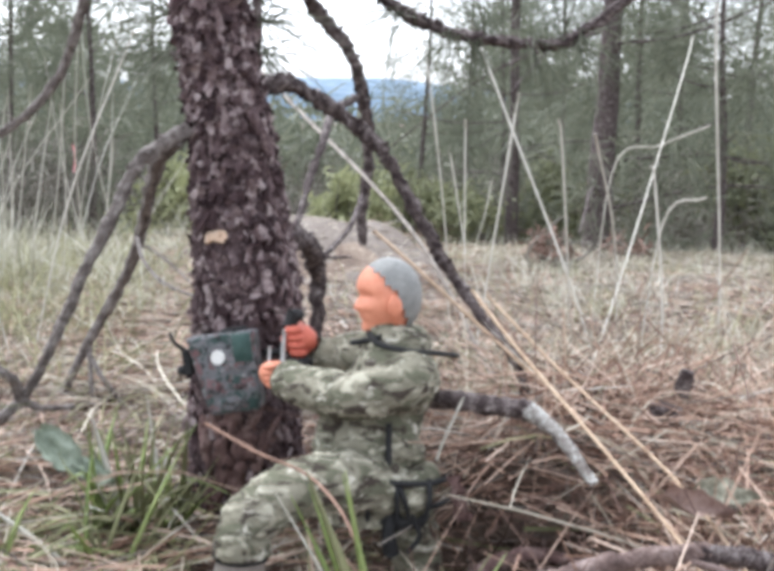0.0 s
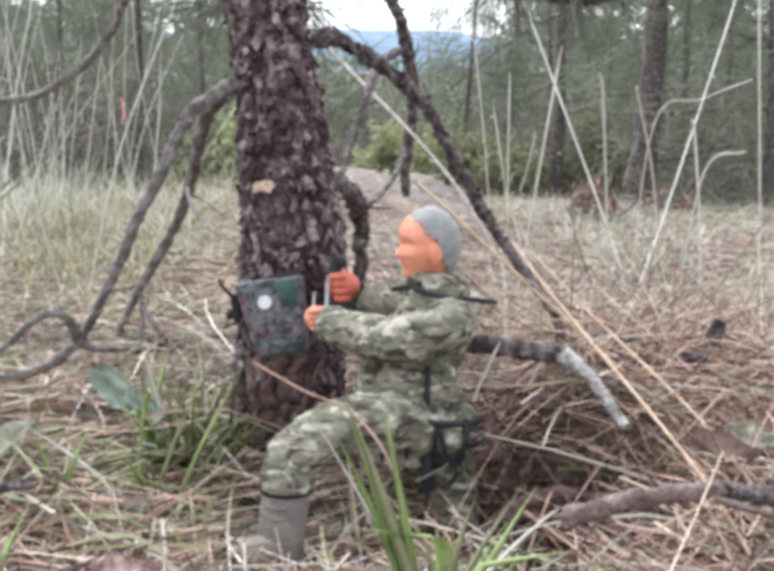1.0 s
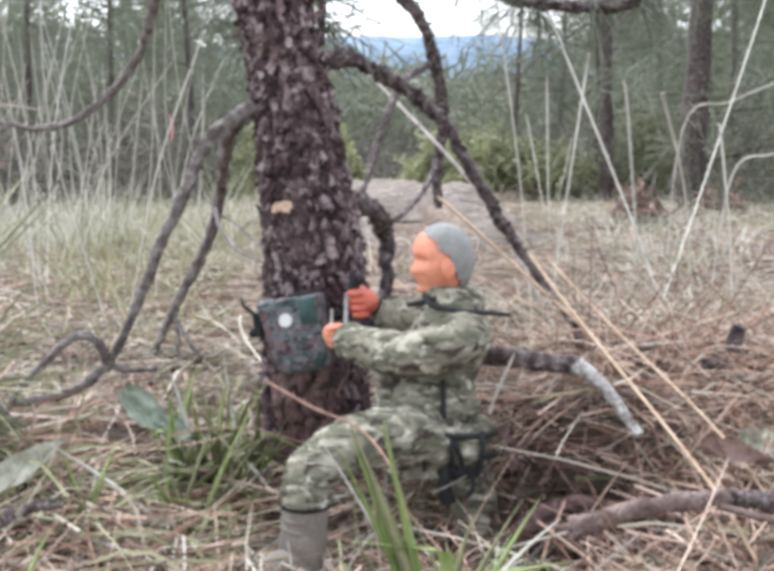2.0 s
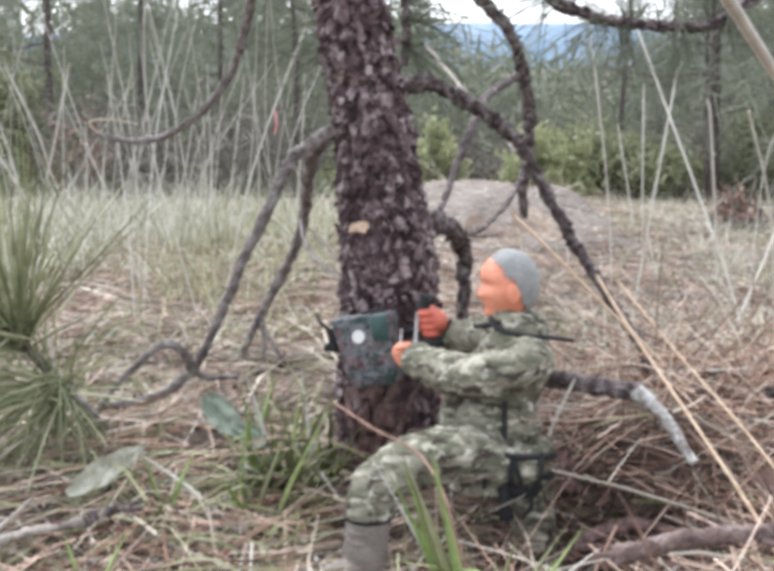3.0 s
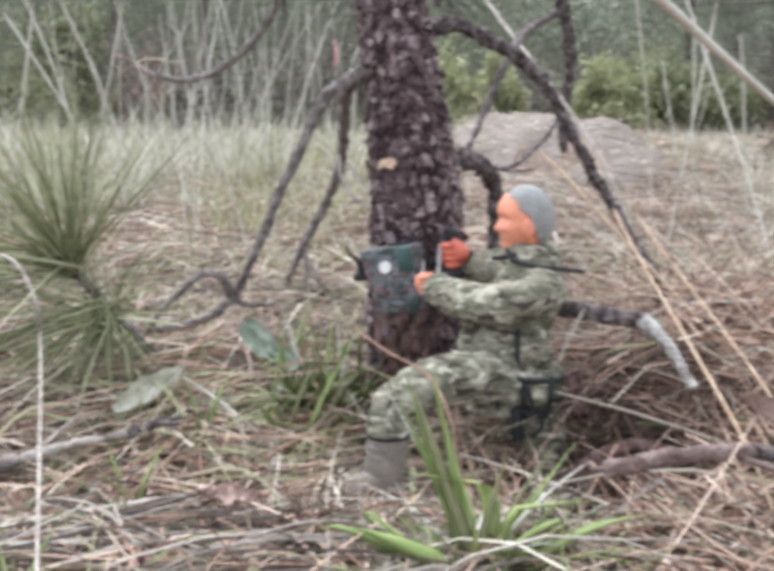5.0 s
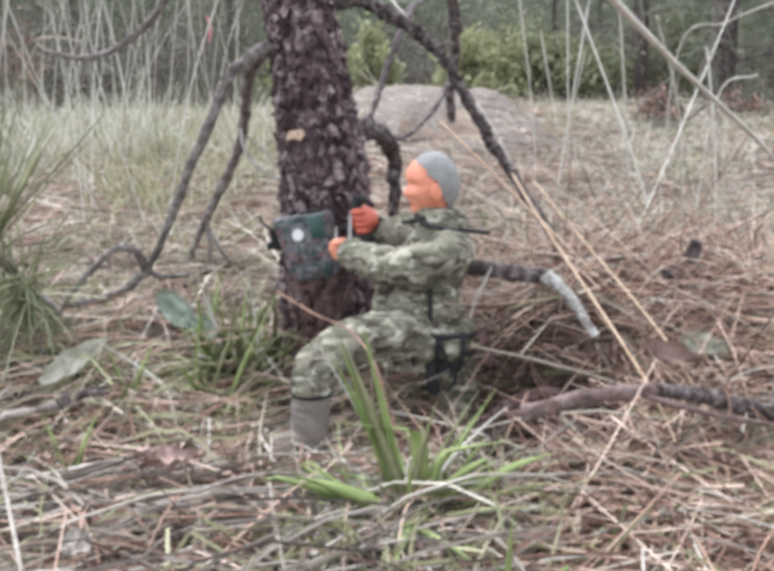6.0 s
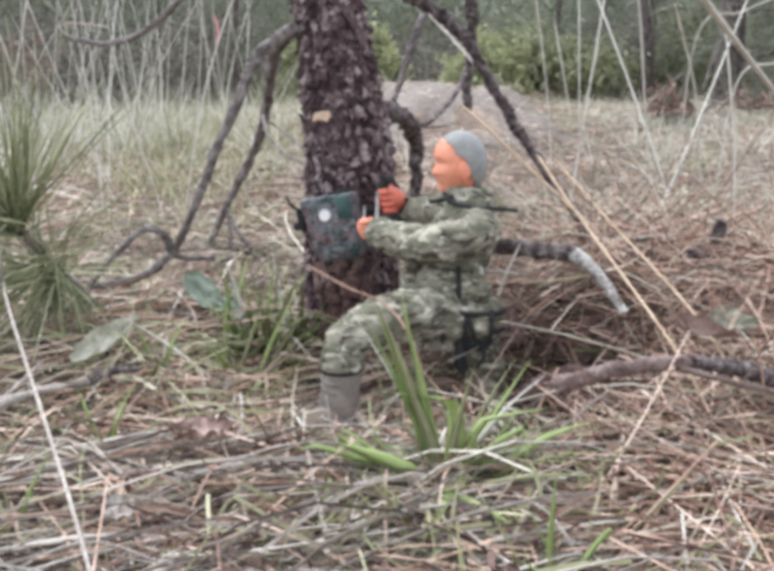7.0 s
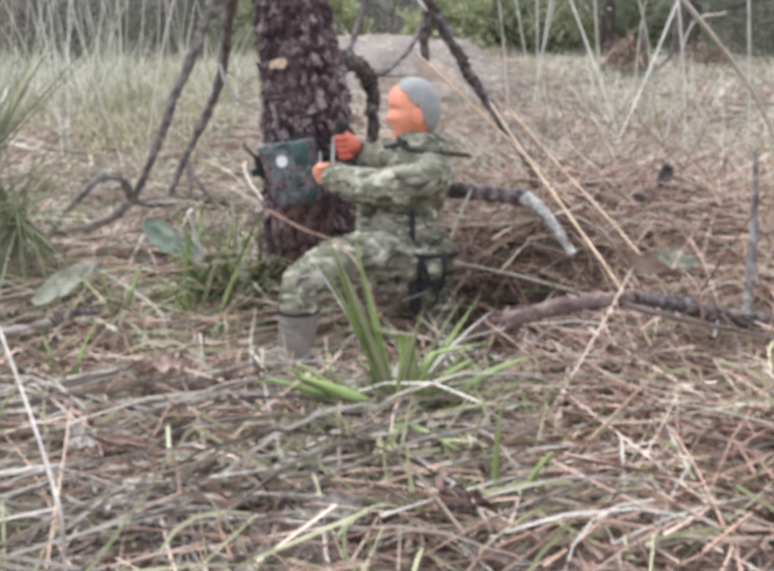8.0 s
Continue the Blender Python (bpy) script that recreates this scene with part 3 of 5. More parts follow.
shapes = [flake_arrays(k) for k in range(14)]
flakes = [array_mesh("bark_flake", v_, q_, FLAKE) for v_, q_ in shapes]
rnd = random.Random(5)
rest_v, rest_q, made, kk = [], [], 0, 0
for i in range(2900):
    z = rnd.uniform(0.03, 0.37)
    th = rnd.uniform(math.pi * 0.88, math.pi * 2.12)
    c, r = trunk_at(z)
    if 0.1 < z < 0.142 and 1.2 * math.pi < th < 1.75 * math.pi:
        continue
    if abs(z - 0.181) < 0.0075 and 1.2 * math.pi < th < 1.5 * math.pi:
        continue
    if 0.045 < z < 0.104 and 1.22 * math.pi < th < 1.72 * math.pi and rnd.random() < 0.88:
        continue
    sc = rnd.uniform(0.6, 1.2) if rnd.random() < 0.85 else rnd.uniform(1.2, 1.6)
    m = (Matrix.Translation(c + Vector((math.cos(th), math.sin(th), 0)) * (r + rnd.uniform(-0.0008, 0.0012)))
         @ pose(0, 0, 0, 0, 0, math.degrees(th) + 90) @ pose(0, 0, 0, rnd.uniform(-16, 20), rnd.gauss(0, 24) + (180 if rnd.random() < 0.25 else 0), rnd.uniform(-22, 22))
         @ Matrix.Diagonal((sc, sc * rnd.uniform(0.8, 1.5), sc, 1)))
    if made < 300 and 0.1 < z < 0.3:
        ob = new("bark_flake", flakes[i % 14])
        ob.parent = pine
        ob.matrix_basis = m
        made += 1
    else:
        v_, q_ = shapes[i % 14]
        a_ = np.array(m)
        rest_v.append(v_ @ a_[:3, :3].T + a_[:3, 3])
        rest_q.append(q_ + kk)
        kk += len(v_)
ob = new("bark_scale_layer", array_mesh("bark_scale_layer", np.vstack(rest_v), np.vstack(rest_q), FLAKEREST))
ob.parent = pine
ob["kind"] = "stuff"


# ---- camouflage box strapped to the trunk ----
unit = tagged(new("trail_camera"), "small dark camouflage plastic box strapped to a pine trunk", "trail camera")
BM = Matrix.Translation((0.003, 0.0125, 0.1215)) @ pose(0, 0, 0, -8, -9, -8)
bm = bmesh.new()
box_mesh(bm, (0.031, 0.022, 0.036), BM, 0.0022, 3)
for v in bm.verts:
    q = BM.inverted() @ v.co
    low = (0.018 - q.z) / 0.036
    q.x *= (1 - 0.42 * low) if q.x < 0 else (1 - 0.06 * low)
    v.co = BM @ q
part("body", bm, BOXCAMO, unit)
bm = bmesh.new()
bmesh.ops.create_cone(bm, cap_ends=True, segments=24, radius1=0.0033, radius2=0.0031, depth=0.0008, matrix=BM @ Matrix.Translation((-0.0019, -0.0113, 0.0076)) @ pose(0, 0, 0, 90, 0, 0))
part("badge", bm, WHITE, unit, "round white badge", False)
bm = bmesh.new()
box_mesh(bm, (0.004, 0.009, 0.012), BM @ Matrix.Translation((-0.0168, -0.001, 0.007)), 0.0009)
latch = part("latch", bm, WEB, unit, "black side latch")
bm = bmesh.new()
tube(bm, [BM @ Vector((-0.017, -0.006, 0.012)), BM @ Vector((-0.021, -0.008, 0.017)), BM @ Vector((-0.0225, -0.006, 0.021))], 0.001, 0.0007, 6, 4)
part("latch_hook", bm, WEB, latch)
bm = bmesh.new()
ball(bm, BM @ Vector((-0.02, -0.003, 0.0035)), (0.0022, 0.0024, 0.0024))
part("latch_knob", bm, WEB, latch)
bm = bmesh.new()
box_mesh(bm, (0.012, 0.003, 0.003), BM @ Matrix.Translation((0.006, -0.004, 0.0185)), 0.0008)
part("top_clip", bm, WEB, unit)
for k, (dx, dz, w, h) in enumerate([(0.006, 0.004, 0.008, 0.005), (0.0045, -0.006, 0.011, 0.003), (-0.006, -0.005, 0.006, 0.007), (0.002, -0.0125, 0.012, 0.002)]):
    bm = bmesh.new()
    box_mesh(bm, (w, 0.0012, h), BM @ Matrix.Translation((dx, -0.0113, dz)), 0.0004, 1)
    part("raised_panel", bm, BOXCAMO, unit)
bm = bmesh.new()
box_mesh(bm, (0.0085, 0.0012, 0.013), BM @ Matrix.Translation((0.0095, -0.0114, 0.0105)), 0.0004, 1)
part("strip", bm, GREENSTRIP, unit, "dark green strip on the lid")
bm = bmesh.new()
c, r = trunk_at(0.128)
tube(bm, [(c.x + (r + 0.0022) * math.cos(a), c.y + (r + 0.0022) * math.sin(a), 0.128) for a in np.linspace(-0.42 * math.pi, 1.4 * math.pi, 22)], 0.0018, 0.0018, 6, 2)
part("strap", bm, WEB, unit, "black strap round the trunk")


# ---- the kneeling toy figure: one plain mesh ----
def figure():
    bm = bmesh.new()
    CA, SK, HR, BT, WB, HD, SV = range(7)
    V = Vector
    # head, facing the trunk
    turn = pose(0, 0, 0, 0, -6, 8)
    head = V((0.069, -0.0255, 0.162))
    vs = ball(bm, head, (0.0138, 0.0115, 0.0158), turn, SK, 48, 36)
    # profile of the face along its midline
    pz = [-0.0162, -0.0148, -0.0125, -0.0098, -0.0086, -0.007, -0.0052, -0.0028, -0.0004, 0.0028, 0.0052, 0.0095, 0.0135, 0.0162]
    px = [0.0045, 0.0098, 0.0128, 0.0116, 0.0112, 0.0126, 0.012, 0.0136, 0.0128, 0.0117, 0.0128, 0.0118, 0.0086, 0.003]
    for v in vs:
        q = turn.inverted() @ (v.co - head)
        if q.x < 0:
            e = 0.0142 * math.sqrt(max(1e-6, 1 - (q.z / 0.0163) ** 2))
            nose = math.exp(-((q.y) / 0.0026) ** 2 - ((q.z + 0.0026) / 0.0026) ** 2)
            eye = math.exp(-((abs(q.y) - 0.0052) / 0.0028) ** 2 - ((q.z - 0.0024) / 0.0016) ** 2)
            q.x = q.x / e * float(np.interp(q.z, pz, px)) - 0.0015 * nose + 0.0019 * eye
            q.y *= 1 - 0.22 * max(0, -q.z - 0.004) / 0.012
        v.co = head + turn @ q
    # flocked hair cap
    vs = ball(bm, head + V((0.0018, 0, 0.0008)), (0.0142, 0.0128, 0.0166), turn, HR, 32, 24)
    kill = []
    for v in vs:
        q = turn.inverted() @ (v.co - head)
        line = -0.002 - 0.55 * (q.z - 0.004) if q.z > 0.004 else (0.0008 if q.z > -0.0045 else 0.0042)
        if q.x < line or q.z < -0.017:
            kill.append(v)
    bmesh.ops.delete(bm, geom=kill, context="VERTS")
    ball(bm, head + V((0.0022, -0.0121, -0.002)), (0.0033, 0.0016, 0.005), turn, SK, 12, 8)
    tube(bm, [head + V((0.003, 0, -0.01)), head + V((0.004, 0, -0.022))], 0.0082, 0.009, 14, 3, mat=SK)
    # jacket: torso, collar, skirt
    tube(bm, [(0.0755, -0.026, 0.147), (0.0745, -0.027, 0.1385), (0.0715, -0.03, 0.128), (0.0675, -0.034, 0.112), (0.064, -0.037, 0.096), (0.063, -0.04, 0.082), (0.063, -0.042, 0.069)], 0.0135, 0.0215, 40, 12, 0.07, seed=2, mat=CA)
    ball(bm, (0.0725, -0.03, 0.126), (0.0185, 0.0235, 0.0175), None, CA, 40, 28, 0.12, 110, 1)
    ball(bm, (0.0625, -0.036, 0.1), (0.0225, 0.022, 0.021), None, CA, 44, 30, 0.16, 120, 2)
    ball(bm, (0.0745, -0.027, 0.1455), (0.0135, 0.0135, 0.0062), pose(0, 0, 0, 0, 12, 0), CA, 30, 14, 0.2, 160, 4)
    # hem bulging over the belt, and the open front flap
    tube(bm, [(0.046, -0.05, 0.0905), (0.056, -0.0585, 0.09), (0.067, -0.061, 0.0895), (0.0775, -0.0575, 0.0895), (0.085, -0.047, 0.09)], 0.0062, 0.0058, 18, 8, 0.3, seed=21, mat=CA)
    tube(bm, [(0.05, -0.038, 0.118), (0.0455, -0.042, 0.106), (0.0435, -0.045, 0.094)], 0.0062, 0.0075, 18, 8, 0.22, seed=22, mat=CA)
    # near arm
    tube(bm, [(0.078, -0.051, 0.133), (0.069, -0.059, 0.1305), (0.056, -0.06, 0.1275), (0.045, -0.052, 0.1262), (0.035, -0.04, 0.1265), (0.026, -0.028, 0.1275)], 0.0112, 0.0078, 34, 14, 0.1, seed=4, mat=CA)
    ball(bm, (0.0768, -0.047, 0.131), (0.0125, 0.0115, 0.0115), None, CA, 32, 22, 0.18, 140, 3)
    # far arm
    tube(bm, [(0.068, -0.012, 0.135), (0.057, 0.0, 0.132), (0.047, 0.006, 0.13), (0.041, 0.006, 0.133)], 0.0105, 0.0065, 18, 8, 0.12, seed=6, mat=CA)
    # fists
    for c, s, seed in ((V((0.0215, -0.0235, 0.1285)), 0.0062, 1), (V((0.0345, 0.003, 0.1385)), 0.0082, 2)):
        ball(bm, c, (s, s * 0.85, s * 0.9), None, HD if seed == 2 else SK, 18, 12, 0.2, 260, seed)
        for k in range(4):
            ball(bm, c + V((-s * 0.35 + 0.1 * s * k, -s * 0.62, s * (0.62 - 0.42 * k))), (s * 0.52, s * 0.4, s * 0.26), None, HD if seed == 2 else SK, 12, 8)
    # tool in the far fist
    tube(bm, [(0.0268, -0.003, 0.1265), (0.0275, -0.0025, 0.144)], 0.001, 0.001, 8, 3, mat=SV)
    tube(bm, [(0.03, 0.0, 0.145), (0.0325, 0.0, 0.1515)], 0.003, 0.0034, 12, 3, mat=WB)
    ball(bm, (0.0325, 0.0, 0.15), (0.0042, 0.0036, 0.0028), None, WB, 14, 8)
    ball(bm, (0.0345, -0.0015, 0.1285), (0.0062, 0.005, 0.0036), None, WB, 14, 8, 0.2, 200)
    tube(bm, [(0.0195, -0.024, 0.134), (0.0198, -0.024, 0.1405)], 0.0006, 0.0005, 6, 3, mat=SV)
    # raised knee leg, trousers bloused over a tall boot
    tube(bm, [(0.068, -0.05, 0.085), (0.05, -0.06, 0.0915), (0.034, -0.068, 0.0925), (0.021, -0.074, 0.0895), (0.012, -0.078, 0.0845)], 0.0135, 0.0105, 36, 10, 0.1, seed=8, mat=CA)
    tube(bm, [(0.018, -0.076, 0.0885), (0.0105, -0.079, 0.0845), (0.007, -0.081, 0.079), (0.0062, -0.0825, 0.0745), (0.0062, -0.083, 0.0705)], 0.0102, 0.0112, 36, 10, 0.12, seed=9, mat=CA)
    tube(bm, [(0.0062, -0.083, 0.0712), (0.0062, -0.083, 0.0698)], 0.0115, 0.0108, 22, 3, mat=WB)
    tube(bm, [(0.0062, -0.0835, 0.0715), (0.0052, -0.085, 0.061), (0.004, -0.0868, 0.05), (0.0035, -0.088, 0.036)], 0.0097, 0.0095, 24, 8, 0.05, seed=3, mat=BT)
    tube(bm, [(0.003, -0.088, 0.046), (-0.006, -0.094, 0.0455), (-0.015, -0.1, 0.0445)], 0.0092, 0.0066, 20, 6, 0.05, seed=5, mat=BT)
    for zz in (0.067, 0.0625, 0.058, 0.0535, 0.049):
        tube(bm, [(-0.0045 + (0.067 - zz) * 0.1, -0.0895, zz), (0.003, -0.0945, zz - 0.001), (0.0105, -0.0905, zz)], 0.0007, 0.0007, 6, 4, mat=BT)
    # kneeling leg
    tube(bm, [(0.076, -0.042, 0.08), (0.08, -0.046, 0.062), (0.083, -0.049, 0.046), (0.084, -0.05, 0.034)], 0.0118, 0.009, 20, 8, 0.16, seed=11, mat=CA)
    tube(bm, [(0.084, -0.05, 0.034), (0.1, -0.05, 0.03), (0.116, -0.042, 0.03)], 0.0095, 0.0085, 18, 6, 0.12, seed=12, mat=CA)
    # hanging pouches with their straps
    ball(bm, (0.0625, -0.0605, 0.0845), (0.0085, 0.0065, 0.0085), pose(0, 0, 0, 0, 6, 0), CA, 20, 14, 0.3, 220, 7)
    ball(bm, (0.0765, -0.0605, 0.084), (0.0078, 0.0065, 0.0085), pose(0, 0, 0, 0, -5, 0), CA, 20, 14, 0.3, 220, 8)
    for xa, xb in ((0.0556, 0.0575), (0.0685, 0.0695), (0.0695, 0.0745), (0.083, 0.0815)):
        tube(bm, [(xa, -0.063, 0.0925), ((xa + xb) / 2, -0.0685, 0.086), (xb, -0.066, 0.077)], 0.0012, 0.001, 8, 4, mat=WB)
    tube(bm, [(0.053, -0.054, 0.0915), (0.06, -0.0625, 0.0925), (0.072, -0.066, 0.092), (0.084, -0.063, 0.091), (0.094, -0.054, 0.0905)], 0.0013, 0.0013, 8, 5, mat=WB)
    ball(bm, (0.0725, -0.059, 0.0745), (0.012, 0.006, 0.004), None, WB, 18, 10, 0.3, 200, 5)
    # webbing: sling at the collar, back strap, belt, pouch
    tube(bm, [(0.0615, -0.0305, 0.1475), (0.064, -0.0385, 0.1445), (0.074, -0.0435, 0.1425), (0.086, -0.044, 0.1415), (0.0985, -0.041, 0.1395)], 0.0014, 0.0011, 8, 6, mat=WB)
    tube(bm, [(0.055, -0.022, 0.1415), (0.06, -0.03, 0.144), (0.066, -0.037, 0.147)], 0.0013, 0.0013, 8, 4, mat=WB)
    tube(bm, [(0.0665, -0.0575, 0.115), (0.0665, -0.06, 0.1), (0.067, -0.061, 0.085), (0.0665, -0.0655, 0.074)], 0.0013, 0.0016, 8, 5, mat=WB)
    tube(bm, [(0.0675, -0.0625, 0.08), (0.0665, -0.065, 0.07), (0.068, -0.064, 0.062)], 0.0026, 0.0034, 10, 4, mat=WB)
    tube(bm, [(0.06, -0.055, 0.0815), (0.07, -0.0625, 0.081), (0.082, -0.063, 0.081), (0.094, -0.056, 0.0815), (0.0985, -0.042, 0.083)], 0.0012, 0.0012, 8, 5, mat=WB)
    tube(bm, [(0.075, -0.064, 0.08), (0.079, -0.066, 0.07), (0.074, -0.067, 0.063)], 0.0011, 0.0011, 8, 4, mat=WB)
    # folds of the cloth
    bm.normal_update()
    for v in bm.verts:
        if v.link_faces and all(f.material_index == CA for f in v.link_faces):
            p = v.co
            big = abs(noise.noise(Vector((p.x * 70 + p.z * 45, p.y * 60, p.z * 95 - p.x * 40)) + Vector((4, 1, 7))))
            fine = abs(noise.noise(p * 210))
            v.co += v.normal * (0.0019 * (0.35 - big) + 0.0008 * (0.3 - fine))
    ob = part("toy_figure", bm, [CAMO, SKIN, HAIR, BOOT, WEB, HAND, SILVER])
    tagged(ob, "kneeling toy soldier doll in camouflage clothes beside the pine trunk", "doll")


figure()


# ---- fallen wood ----
def fallen(name, chunks, mat, label, category="branch", seed=1, sides=14, rough=0.26):
    top = tagged(new(name), label, category)
    for k, (pts, r0, r1) in enumerate(chunks):
        bm = bmesh.new()
        tube(bm, pts, r0, r1, sides, 12, rough, seed=seed + k)
        part("stem" if k == 0 else "fork", bm, mat[k] if isinstance(mat, (list, tuple)) else mat, top)
    return top


fallen("fallen_branch", [([(0.0965, -0.171, 0.0905), (0.11, -0.169, 0.0935), (0.125, -0.168, 0.0962), (0.14, -0.166, 0.0975), (0.158, -0.164, 0.0975)], 0.0036, 0.0031),
                         ([(0.154, -0.1645, 0.0978), (0.168, -0.162, 0.0945), (0.182, -0.158, 0.0905), (0.206, -0.15, 0.081), (0.25, -0.12, 0.066)], 0.0033, 0.004),
                         ([(0.215, -0.145, 0.08), (0.221, -0.13, 0.095), (0.225, -0.12, 0.119), (0.227, -0.11, 0.151)], 0.0028, 0.0012),
                         ([(0.15, -0.168, 0.096), (0.175, -0.174, 0.09), (0.21, -0.168, 0.08), (0.26, -0.17, 0.066)], 0.0013, 0.0008),
                         ([(0.1, -0.171, 0.0915), (0.094, -0.174, 0.0925), (0.09, -0.176, 0.0935)], 0.0018, 0.0006)],
       [LOGBARK, DARKBRANCH, BRANCH, LOGBARK, LOGBARK], "rough brown dead branch with a splintered end on needle litter", seed=31, sides=18, rough=0.34)
fallen("lichen_branch", [([(0.079, -0.03, 0.119), (0.097, -0.045, 0.121), (0.115, -0.052, 0.12), (0.127, -0.056, 0.119)], 0.004, 0.0042),
                         ([(0.125, -0.0555, 0.1195), (0.1305, -0.061, 0.116), (0.136, -0.068, 0.111), (0.146, -0.084, 0.096)], 0.0042, 0.002)],
       [DARKBRANCH, LICHEN], "dead branch with a white lichen-covered end", seed=41)


# ---- litter, straw and grasses ----
rng = np.random.default_rng(7)


def lying(n, xr, yr, lr, wr, lift, tilt, curl, three=True, lean=0.0, dens=None, heading=(0, 2 * math.pi)):
    x, y = rng.uniform(*xr, n), rng.uniform(*yr, n)
    if dens is not None:
        keep = rng.uniform(0, 1, n) < dens(x, y)
        x, y = x[keep], y[keep]
        n = len(x)
    a = rng.uniform(*heading, n)
    L = rng.uniform(*lr, n)
    t = rng.normal(0, tilt, n) + lean
    d = np.stack([np.cos(a) * np.cos(t), np.sin(a) * np.cos(t), np.sin(t)], 1)
    mid = np.stack([x, y, gz(x, y) + rng.uniform(*lift, n)], 1)
    base = mid - d * (L / 2)[:, None]
    base[:, 2] = np.maximum(base[:, 2], gz(base[:, 0], base[:, 1]) - 0.002)
    return blades(base, d, L, rng.uniform(*wr, n), np.zeros(n), rng, 4, three, 0.5, curl)


def upright(n, xr, yr, lr, wr, spread_, droop, segs=5, three=False, dens=None, tip=0.1):
    x, y = rng.uniform(*xr, n), rng.uniform(*yr, n)
    if dens is not None:
        keep = rng.uniform(0, 1, n) < dens(x, y)
        x, y = x[keep], y[keep]
        n = len(x)
    d = np.stack([rng.normal(0, spread_, n), rng.normal(0, spread_, n), np.ones(n)], 1)
    base = np.stack([x, y, gz(x, y) - 0.002], 1)
    return blades(base, d, rng.uniform(*lr, n), rng.uniform(*wr, n), rng.uniform(0, droop, n) + 1e-4, rng, segs, three, tip, 0.12)


def tussocks(n, per, xr, yr, lr, wr):
    """Separate bunches of grass, each fanning out from one foot."""
    cx, cy, cl = rng.uniform(*xr, n), rng.uniform(*yr, n), rng.uniform(*lr, n)
    x, y = np.repeat(cx, per) + rng.normal(0, 0.012, n * per), np.repeat(cy, per) + rng.normal(0, 0.012, n * per)
    d = np.stack([rng.normal(0, 0.45, n * per), rng.normal(0, 0.45, n * per), np.ones(n * per)], 1)
    base = np.stack([x, y, gz(x, y) - 0.002], 1)
    return blades(base, d, np.repeat(cl, per) * rng.uniform(0.4, 1.1, n * per), rng.uniform(*wr, n * per), rng.uniform(0.05, 0.6, n * per), rng, 5, False, 0.1, 0.14)


def bare(x, y):
    """How much litter lies: little in the pit by the branch and in the hollow under the figure, and thinner in patches."""
    patch = 0.72 + 0.28 * np.sin(x * 95 + 2.0 * np.sin(y * 61)) * np.sin(y * 83 + 1.7 * np.sin(x * 47))
    return (1 - 0.97 * np.clip(1.4 * smoothbump(x, y, 0.116, -0.088, 0.042, 0.045), 0, 1)) * (1 - 0.3 * smoothbump(x, y, 0.01, -0.09, 0.05, 0.045)) * (1 - 0.65 * smoothbump(x, y, -0.115, -0.005, 0.05, 0.05)) * patch


right_side = lambda x, y: np.clip(0.6 + 2.0 * x, 0.35, 1) * bare(x, y)
left_side = lambda x, y: np.clip(0.55 - 2.0 * x, 0.15, 1) * bare(x, y)
heap = lambda x, y: np.clip(smoothbump(x, y, 0.2, -0.02, 0.12, 0.14), 0, 1) * bare(x, y)
off_hump = lambda x, y: 1 - np.clip(1.25 * smoothbump(x, y, 0.13, 0.98, 0.19, 0.2), 0, 1)
greener = lambda x, y: np.clip(2.2 * np.sin(x * 43 + 1.5 * np.sin(y * 29)) * np.cos(y * 37 + x * 11) - 0.5, 0, 1) * bare(x, y)
open_ground = lambda x, y: off_hump(x, y) * np.where((x > 0.08) & (y < 1.1), 0.2, 1.0)
# where dark bits gather to deepen the shade of the pit
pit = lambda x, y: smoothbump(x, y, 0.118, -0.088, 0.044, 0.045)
stuff("pine_needle_litter", [lying(14000, (-0.35, 0.42), (-0.36, 0.3), (0.025, 0.08), (0.0004, 0.0008), (0.0, 0.007), 0.08, 0.035, dens=right_side),
                             lying(420, (-0.2, 0.25), (-0.34, -0.2), (0.04, 0.1), (0.0008, 0.0014), (0.002, 0.01), 0.14, 0.05, dens=bare),
                             lying(160, (0.1, 0.24), (-0.32, -0.14), (0.07, 0.13), (0.0009, 0.0014), (0.006, 0.016), 0.16, 0.04),
                             lying(3000, (-0.28, 0.3), (-0.26, 0.06), (0.045, 0.11), (0.0008, 0.0014), (0.001, 0.012), 0.14, 0.05, dens=bare),
                             lying(1500, (0.08, 0.45), (-0.2, 0.2), (0.05, 0.12), (0.0006, 0.001), (0.0, 0.02), 0.5, 0.06, dens=bare),
                             lying(2600, (0.06, 0.4), (-0.26, 0.2), (0.03, 0.09), (0.0004, 0.0008), (0.0, 0.018), 0.5, 0.05, dens=heap),
                             lying(11000, (-0.7, 0.9), (0.25, 1.1), (0.04, 0.1), (0.0007, 0.0011), (0.0, 0.008), 0.1, 0.06, False, dens=off_hump)],
      NEEDLE, "reddish-brown dry pine needles strewn over the ground", "pine needles")
